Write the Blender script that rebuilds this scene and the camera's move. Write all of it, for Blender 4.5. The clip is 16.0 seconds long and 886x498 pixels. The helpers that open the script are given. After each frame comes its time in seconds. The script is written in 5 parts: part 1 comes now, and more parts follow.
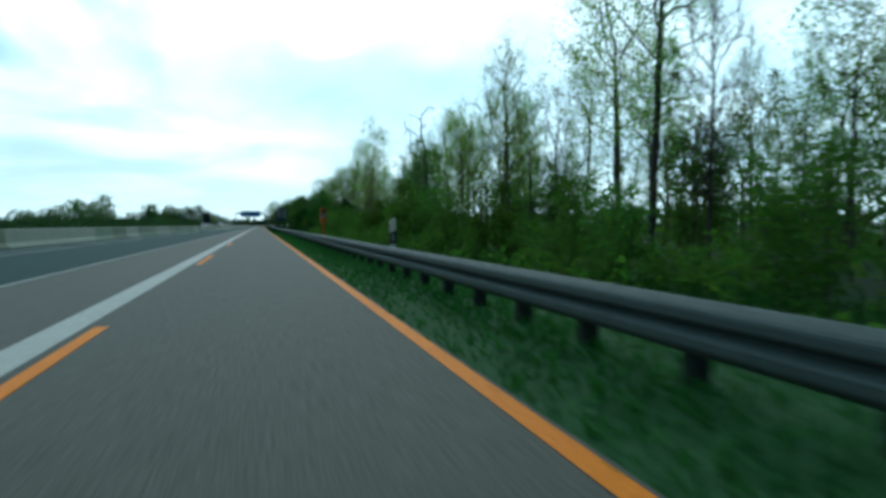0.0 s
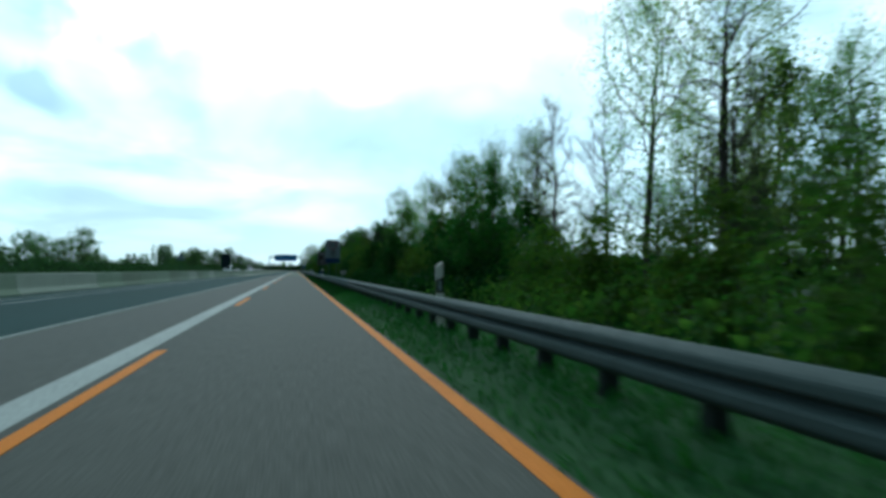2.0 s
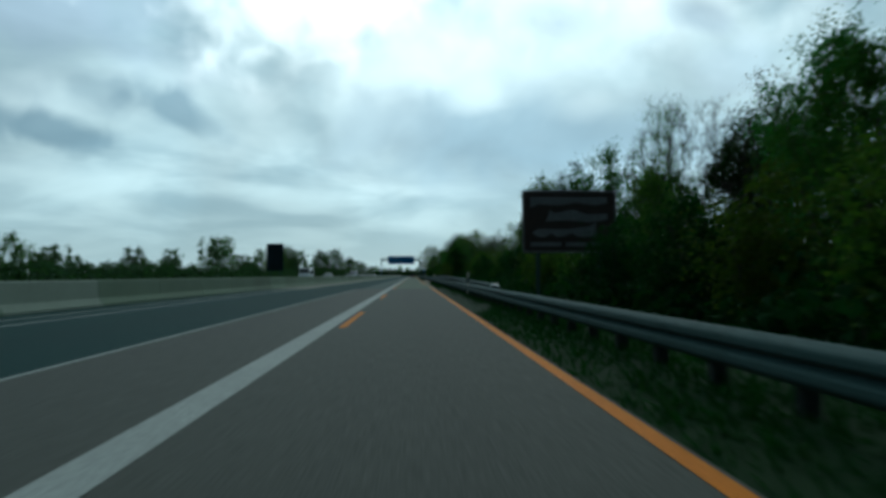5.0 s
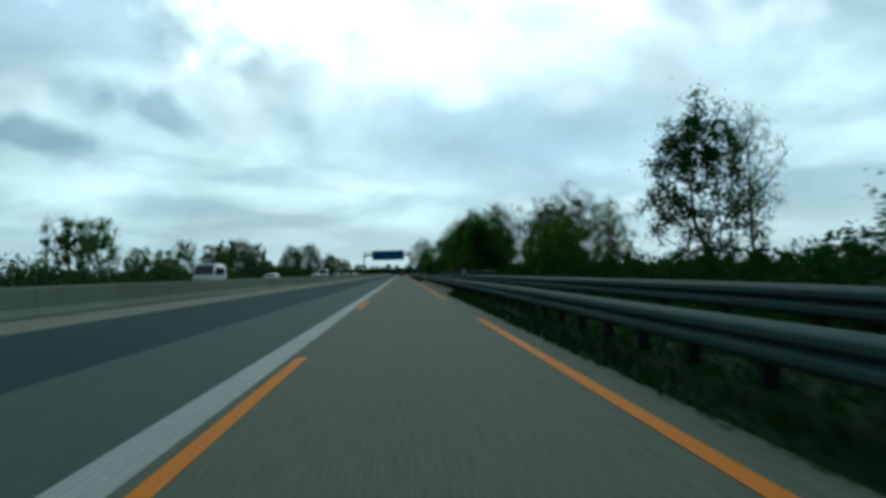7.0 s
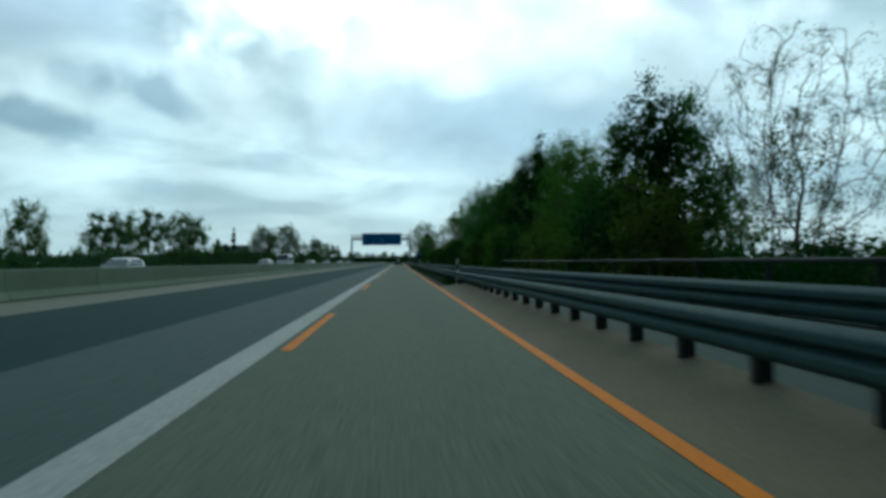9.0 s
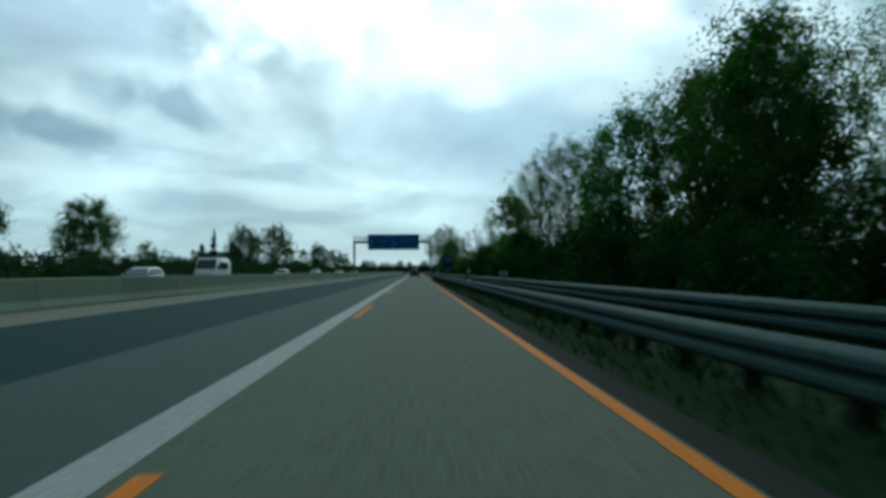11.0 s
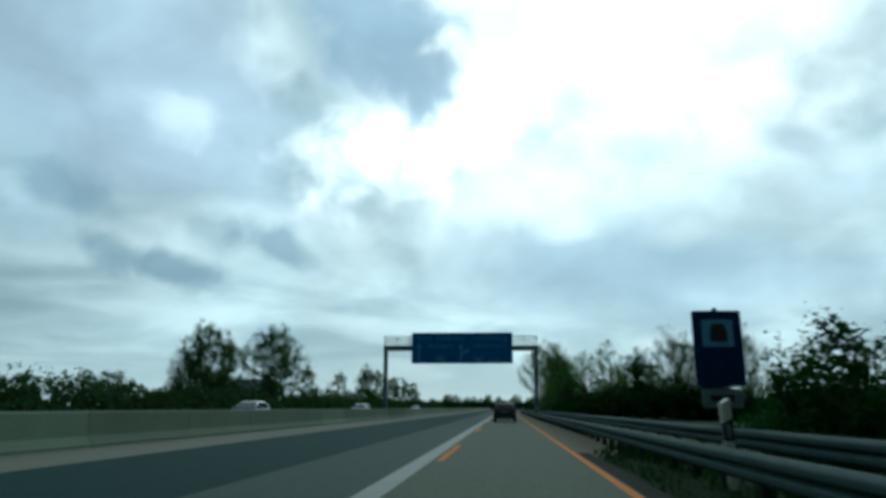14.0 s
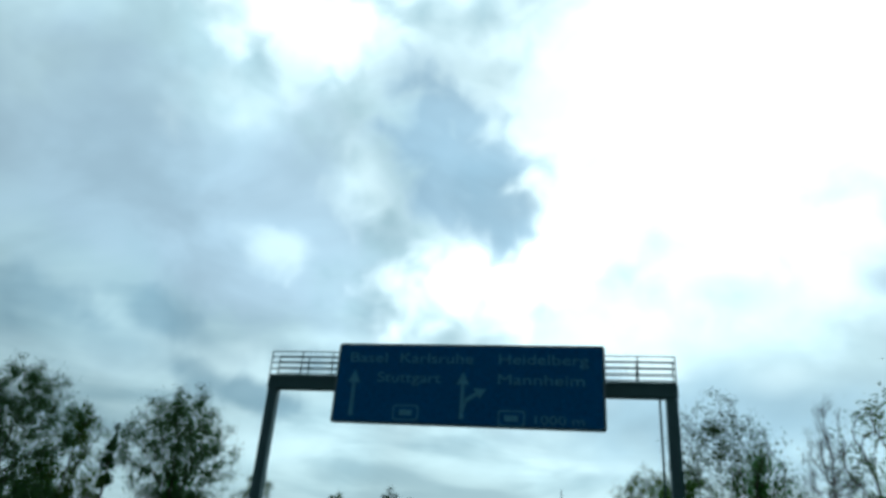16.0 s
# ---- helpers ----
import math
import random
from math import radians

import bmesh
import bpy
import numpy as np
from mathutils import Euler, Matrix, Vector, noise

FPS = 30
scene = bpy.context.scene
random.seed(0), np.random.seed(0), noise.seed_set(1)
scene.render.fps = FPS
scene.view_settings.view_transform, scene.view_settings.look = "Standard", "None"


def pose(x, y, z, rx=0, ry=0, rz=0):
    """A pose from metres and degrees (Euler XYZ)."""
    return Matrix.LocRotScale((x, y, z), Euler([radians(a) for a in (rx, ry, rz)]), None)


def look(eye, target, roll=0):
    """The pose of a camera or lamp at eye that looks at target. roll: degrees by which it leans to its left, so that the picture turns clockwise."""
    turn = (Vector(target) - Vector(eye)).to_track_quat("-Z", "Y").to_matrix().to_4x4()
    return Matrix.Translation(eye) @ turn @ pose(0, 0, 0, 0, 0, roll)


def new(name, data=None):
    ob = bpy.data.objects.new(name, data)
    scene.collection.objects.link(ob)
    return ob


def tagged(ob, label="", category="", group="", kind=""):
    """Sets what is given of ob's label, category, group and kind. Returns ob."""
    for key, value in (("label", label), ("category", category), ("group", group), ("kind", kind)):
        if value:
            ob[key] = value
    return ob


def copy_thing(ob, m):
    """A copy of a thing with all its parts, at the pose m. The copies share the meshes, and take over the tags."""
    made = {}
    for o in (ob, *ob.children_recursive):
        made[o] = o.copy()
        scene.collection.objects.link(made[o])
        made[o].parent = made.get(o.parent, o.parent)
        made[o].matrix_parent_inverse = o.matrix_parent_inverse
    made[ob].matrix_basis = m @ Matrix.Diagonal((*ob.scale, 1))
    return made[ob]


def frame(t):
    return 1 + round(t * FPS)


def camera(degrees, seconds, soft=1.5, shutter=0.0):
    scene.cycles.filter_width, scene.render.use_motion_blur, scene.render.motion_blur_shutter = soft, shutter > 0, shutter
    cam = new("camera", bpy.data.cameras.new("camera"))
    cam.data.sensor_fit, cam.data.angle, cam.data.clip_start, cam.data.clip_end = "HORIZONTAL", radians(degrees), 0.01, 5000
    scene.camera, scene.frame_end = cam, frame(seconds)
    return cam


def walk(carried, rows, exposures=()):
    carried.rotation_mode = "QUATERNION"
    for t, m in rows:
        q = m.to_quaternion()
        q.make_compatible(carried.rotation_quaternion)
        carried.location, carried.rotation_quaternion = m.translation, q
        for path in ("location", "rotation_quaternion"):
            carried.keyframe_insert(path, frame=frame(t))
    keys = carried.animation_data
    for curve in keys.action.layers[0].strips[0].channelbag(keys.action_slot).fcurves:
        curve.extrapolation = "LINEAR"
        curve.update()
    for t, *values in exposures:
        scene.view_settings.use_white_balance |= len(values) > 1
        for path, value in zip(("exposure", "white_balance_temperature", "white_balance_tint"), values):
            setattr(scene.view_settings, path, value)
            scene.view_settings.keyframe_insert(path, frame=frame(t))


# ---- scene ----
cam = camera(66.14, 16.0, soft=3.6, shutter=0.15)

H = 1.097
# seconds, x, y, yaw, pitch, roll of the camera in the lane
ROWS = [
    (0.0, 0.124, -0.00, -15.08, -2.11, 0.23),
    (0.5, 0.180, 12.85, -17.15, -0.37, 0.70),
    (1.0, 0.189, 25.74, -17.27, 0.43, -0.25),
    (1.5, 0.230, 38.72, -15.31, 0.38, 0.68),
    (2.0, 0.235, 51.82, -12.23, 1.76, -0.01),
    (2.5, 0.264, 65.07, -9.34, 1.42, 1.03),
    (3.0, 0.153, 78.37, -1.04, 2.45, 1.28),
    (3.5, 0.060, 91.65, 2.53, 2.89, 0.45),
    (4.0, 0.022, 104.80, 0.70, 1.48, 1.05),
    (4.5, -0.051, 117.90, -0.81, 1.70, 0.70),
    (5.0, -0.058, 130.89, -2.58, 2.18, 0.14),
    (7.5, -0.200, 195.07, -3.47, 1.72, 1.44),
    (8.0, -0.120, 207.53, -4.03, 0.10, 0.60),
    (10.5, -0.150, 267.29, -2.82, 2.72, 0.36),
    (11.0, -0.090, 279.22, -2.30, 1.86, 0.31),
    (11.5, -0.112, 291.21, -1.91, 2.57, 0.08),
    (12.0, -0.090, 303.36, -0.67, 2.70, -0.48),
    (12.5, -0.107, 315.89, 1.84, 1.34, -0.12),
    (13.0, -0.161, 328.61, 1.56, 6.40, -2.20),
    (13.5, -0.130, 341.33, 5.32, 7.87, -1.75),
    (14.0, -0.134, 353.94, 5.14, 13.10, -0.30),
    (14.5, -0.090, 366.36, 6.24, 14.67, -1.40),
    (15.0, -0.047, 378.70, 9.28, 16.89, -2.25),
    (15.5, -0.043, 391.10, 9.20, 20.04, -2.40),
    (16.0, -0.041, 403.53, 11.05, 24.25, -3.94),
]
walk(cam, [(t, pose(x, y, H, 90 + p, r, w)) for t, x, y, w, p, r in ROWS],
     exposures=[(t, e, 5950 if t < 2.5 else 6150, 4) for t, e in ((0.0, 0.90), (2.2, 0.78), (3.0, -0.02), (5.2, -0.04), (7.4, 0.22), (11.0, 0.18), (13.0, 0.05), (16.0, 0.15))])


# ---- world and sun ----
class Net:
    """Small helper to wire shader nodes."""

    def __init__(self, tree):
        self.t = tree
        tree.nodes.clear()

    def add(self, kind, **values):
        n = self.t.nodes.new(kind)
        for k, v in values.items():
            n.inputs[k].default_value = v
        return n

    def put(self, socket, v):
        if hasattr(v, "is_output"):
            self.t.links.new(v, socket)
        else:
            socket.default_value = v

    def math(self, op, a, b=0.0, c=0.0, clamp=False):
        n = self.t.nodes.new("ShaderNodeMath")
        n.operation, n.use_clamp = op, clamp
        for s, v in zip(n.inputs, (a, b, c)):
            self.put(s, v)
        return n.outputs[0]

    def dot(self, a, b):
        n = self.t.nodes.new("ShaderNodeVectorMath")
        n.operation = "DOT_PRODUCT"
        self.put(n.inputs[0], a)
        self.put(n.inputs[1], b)
        return n.outputs["Value"]

    def noise(self, vec, scale, detail=4.0, rough=0.55, distortion=0.0):
        n = self.t.nodes.new("ShaderNodeTexNoise")
        self.put(n.inputs["Vector"], vec)
        n.inputs["Scale"].default_value, n.inputs["Detail"].default_value = scale, detail
        n.inputs["Roughness"].default_value, n.inputs["Distortion"].default_value = rough, distortion
        return n.outputs["Fac"]

    def remap(self, v, a, b, lo=0.0, hi=1.0, smooth=False):
        n = self.t.nodes.new("ShaderNodeMapRange")
        n.interpolation_type = "SMOOTHSTEP" if smooth else "LINEAR"
        for s, x in zip(n.inputs, (v, a, b, lo, hi)):
            self.put(s, x)
        return n.outputs[0]

    def mix(self, f, a, b, blend="MIX"):
        n = self.t.nodes.new("ShaderNodeMix")
        n.data_type, n.blend_type = "RGBA", blend
        self.put(n.inputs[0], f)
        for s, v in ((n.inputs[6], a), (n.inputs[7], b)):
            self.put(s, v if hasattr(v, "is_output") else (*v, 1.0))
        return n.outputs[2]


def aim(az, el):
    """Unit direction from degrees right of the road's line and above the horizon, with its right and upper neighbours."""
    a, e = radians(az), radians(el)
    d = Vector((math.sin(a) * math.cos(e), math.cos(a) * math.cos(e), math.sin(e)))
    r = Vector((math.cos(a), -math.sin(a), 0))
    return d, r, r.cross(d)


SUN_AZ, SUN_EL = 12.0, 35.0
world = bpy.data.worlds.new("overcast_sky")
scene.world = world
world.use_nodes = True
net = Net(world.node_tree)
way = net.add("ShaderNodeTexCoord").outputs["Generated"]
sep = net.add("ShaderNodeSeparateXYZ")
net.put(sep.inputs[0], way)
up = net.math("MAXIMUM", sep.outputs[2], 0.0)
flat = net.add("ShaderNodeCombineXYZ")
low = net.math("ADD", up, 0.16)
net.put(flat.inputs[0], net.math("DIVIDE", sep.outputs[0], low))
net.put(flat.inputs[1], net.math("DIVIDE", sep.outputs[1], low))
deck = flat.outputs[0]
billow = net.noise(deck, 1.1, 4.0, 0.5, 0.4)
loose = net.noise(way, 4.3, 5.0, 0.5, 0.0)
puffs = net.noise(way, 17.0, 2.5, 0.45, 0.3)
cloud = net.mix(net.remap(billow, 0.36, 0.66, smooth=True), (0.32, 0.49, 0.56), (0.62, 0.83, 0.88))


def bank(col, az, el, wide, high, lean, tone, much, edge=0.5, torn=1.2, puffy=0.8):
    """One soft ragged cloud of the overcast at a bearing and height."""
    d, r, u = aim(az, el)
    c, s = math.cos(radians(lean)), math.sin(radians(lean))
    r2, u2 = r * c + u * s, u * c - r * s
    a = net.math("DIVIDE", net.dot(way, tuple(r2)), math.sin(radians(wide)))
    b = net.math("DIVIDE", net.dot(way, tuple(u2)), math.sin(radians(high)))
    rr = net.math("SQRT", net.math("ADD", net.math("MULTIPLY", a, a), net.math("MULTIPLY", b, b)))
    rr = net.math("ADD", rr, net.math("MULTIPLY", net.math("SUBTRACT", loose, 0.5), torn))
    rr = net.math("ADD", rr, net.math("MULTIPLY", net.math("SUBTRACT", puffs, 0.5), puffy))
    ahead = net.math("GREATER_THAN", net.dot(way, tuple(d)), 0.2)
    mask = net.math("MULTIPLY", net.remap(rr, 1.0 + edge * 0.5, 1.0 - edge, smooth=True), net.math("MULTIPLY", ahead, much))
    return net.mix(mask, col, tone)


WHITE, PALE, GREY, SLATE = (1.3, 1.5, 1.52), (0.84, 1.04, 1.08), (0.42, 0.58, 0.70), (0.20, 0.35, 0.44)
for az, el, wide, high, lean, tone, much, edge, torn in (
        (12, 36, 28, 17, 0, WHITE, 0.95, 0.8, 1.6), (-30, 41, 8, 4.5, 10, WHITE, 0.85, 0.8, 1.6), (0, 17.5, 10, 5, 10, WHITE, 0.5, 0.9, 1.5),
        (6, 15, 22, 8, 0, PALE, 0.6, 0.9, 1.4), (-40, 27, 22, 11, -8, GREY, 0.8, 0.8, 1.6), (-25, 27, 9, 8, 20, GREY, 0.65, 0.8, 1.6), (-27, 19, 9, 4, -12, GREY, 0.35, 0.8, 1.6),
        (-8.5, 22.2, 9, 4.6, 12, WHITE, 0.9, 0.7, 1.5), (-30, 13, 16, 2.2, 6, PALE, 0.35, 0.9, 1.4), (-34, 34, 5, 3, 20, PALE, 0.5, 0.9, 1.5),
        (-20.3, 29.0, 2.8, 4.6, 25, PALE, 0.75, 0.9, 1.2), (-27.5, 22.5, 2.6, 1.6, 0, PALE, 0.5, 0.9, 1.2),
        (-4, 35, 6, 6, 0, PALE, 0.55, 0.9, 1.6), (-12.0, 31.4, 9.4, 5.6, -50, (0.30, 0.47, 0.60), 0.9, 0.6, 0.5), (-9.2, 29.4, 4.2, 2.6, -40, (0.25, 0.42, 0.54), 0.6, 0.8, 1.2), (-6.2, 28.0, 3.0, 1.5, -14, (0.33, 0.50, 0.62), 0.7, 0.7, 1.1),
        (-36.3, 16.1, 4.0, 1.7, -12, SLATE, 0.72, 0.7, 1.15), (-32.4, 14.6, 3.0, 1.2, -22, SLATE, 0.4, 0.8, 1.15), (-37.5, 12.8, 4.4, 1.5, -4, SLATE, 0.42, 0.9, 1.15), (-31.8, 11.4, 2.6, 1.3, -30, SLATE, 0.55, 0.8, 1.15),
        (-27.4, 10.4, 5.0, 1.3, -4, SLATE, 0.8, 0.7, 1.1), (-24.4, 13.7, 3.2, 1.7, -20, SLATE, 0.5, 0.8, 1.15), (-19.4, 13.0, 4.0, 1.6, -22, SLATE, 0.75, 0.7, 1.1), (-45.0, 15.2, 5.0, 2.0, -6, SLATE, 0.65, 0.8, 1.15), (-31.0, 8.2, 5.0, 0.9, 0, SLATE, 0.3, 0.9, 1.1),
        (12, 11.0, 17, 4.6, -4, (0.30, 0.48, 0.59), 0.88, 0.8, 1.5), (24, 9, 9, 4, 10, (0.34, 0.51, 0.60), 0.5, 0.8, 1.4), (-3, 12.5, 5, 3, 24, (0.42, 0.58, 0.66), 0.5, 0.8, 1.4), (5.8, 14.9, 2.4, 1.3, 0, PALE, 0.7, 0.9, 0.9), (15, 14, 3, 1.2, 10, PALE, 0.35, 0.9, 1.0),
        (23.6, 19.8, 2.6, 1.1, -26, GREY, 0.6, 0.7, 0.8), (11.5, 20.6, 3.4, 1.3, -10, GREY, 0.4, 0.8, 1.0), (27, 15, 6, 2.4, -14, GREY, 0.4, 0.8, 1.2)):
    cloud = bank(cloud, az, el, wide, high, lean, tone, much, edge, torn, 1.7 if wide < 9.5 else 0.6)
tall_ = net.add("ShaderNodeMapping")
net.put(tall_.inputs[0], way)
tall_.inputs["Scale"].default_value = (1.0, 1.0, 1.5)
wisp = net.noise(tall_.outputs[0], 4.6, 4.0, 0.5, 0.35)
cloud = net.mix(1.0, cloud, net.remap(wisp, 0.3, 0.7, 0.84, 1.13, smooth=True), "MULTIPLY")
cloud.node.clamp_result = False
glow = net.remap(net.dot(way, tuple(aim(SUN_AZ, SUN_EL)[0])), 0.0, 0.85, 0.12, 1.04, smooth=True)
cloud = net.mix(1.0, cloud, glow, "MULTIPLY")
haze = net.remap(up, 0.13, 0.0, 0.0, 0.8, smooth=True)
cloud = net.mix(haze, cloud, (0.40, 0.56, 0.60))
sky = net.t.nodes.new("ShaderNodeTexSky")
sky.sky_type, sky.sun_disc = "NISHITA", False
sky.sun_elevation, sky.sun_rotation = radians(SUN_EL), radians(SUN_AZ)
tenfold = net.mix(1.0, cloud, (10.0, 10.0, 10.0), "MULTIPLY")
tenfold.node.clamp_result = False
whole = net.mix(0.95, sky.outputs[0], tenfold)
back = net.add("ShaderNodeBackground", Strength=0.1)
net.put(back.inputs[0], whole)
out = net.t.nodes.new("ShaderNodeOutputWorld")
net.put(out.inputs[0], back.outputs[0])

lamp = bpy.data.lights.new("sun", "SUN")
lamp.energy, lamp.angle, lamp.color = 0.35, radians(30), (1.0, 0.96, 0.9)
sun = new("sun", lamp)
d = aim(SUN_AZ, SUN_EL)[0]
sun.matrix_basis = look(tuple(d * 100), (0, 0, 0))


# ---- materials ----
def material(name, tone, tone2=None, rough=0.8, metal=0.0, scale=1.0, fine=30.0, bump=0.2, vary=0.0, through_light=0.0, stretch=(1, 1, 1), spec=0.4):
    """Principled surface with two scales of variation, fine relief and, on wish, a tint per object or per leaf."""
    m = bpy.data.materials.new(name)
    m.use_nodes = True
    n = Net(m.node_tree)
    tone2 = tone2 or tuple(c * 0.7 for c in tone)
    at = n.add("ShaderNodeMapping")
    n.put(at.inputs[0], n.add("ShaderNodeTexCoord").outputs["Object"])
    at.inputs["Scale"].default_value = stretch
    big = n.noise(at.outputs[0], scale, 5.0, 0.6)
    small = n.noise(at.outputs[0], fine, 3.0, 0.6)
    col = n.mix(n.remap(big, 0.3, 0.7), tone, tone2)
    col = n.mix(0.5, col, n.mix(n.remap(small, 0.3, 0.7), tuple(c * 1.25 for c in tone), tuple(c * 0.7 for c in tone2)))
    if vary:
        geo, info = n.add("ShaderNodeNewGeometry"), n.add("ShaderNodeObjectInfo")
        r = n.math("ADD", n.math("MULTIPLY", geo.outputs["Random Per Island"], 0.6), n.math("MULTIPLY", info.outputs["Random"], 0.4))
        hsv = n.add("ShaderNodeHueSaturation")
        n.put(hsv.inputs["Hue"], n.remap(r, 0, 1, 0.5 - 0.06 * vary, 0.5 + 0.05 * vary))
        n.put(hsv.inputs["Value"], n.remap(info.outputs["Random"], 0, 1, 1 - 0.35 * vary, 1 + 0.35 * vary))
        n.put(hsv.inputs["Color"], col)
        col = hsv.outputs[0]
    b = n.add("ShaderNodeBsdfPrincipled", Metallic=metal)
    b.inputs["Specular IOR Level"].default_value = spec
    n.put(b.inputs["Base Color"], col)
    n.put(b.inputs["Roughness"], n.remap(small, 0.3, 0.7, max(rough - 0.08, 0.03), min(rough + 0.08, 1)))
    if bump:
        bp = n.add("ShaderNodeBump", Strength=bump, Distance=0.01)
        n.put(bp.inputs["Height"], small)
        n.put(b.inputs["Normal"], bp.outputs[0])
    surf = b.outputs[0]
    if through_light:
        tr = n.add("ShaderNodeBsdfTranslucent")
        n.put(tr.inputs[0], n.mix(1.0, col, (1.25, 1.7, 0.75), "MULTIPLY"))
        ms = n.add("ShaderNodeMixShader", Fac=through_light)
        n.put(ms.inputs[1], surf)
        n.put(ms.inputs[2], tr.outputs[0])
        surf = ms.outputs[0]
    o = n.t.nodes.new("ShaderNodeOutputMaterial")
    n.put(o.inputs[0], surf)
    return m


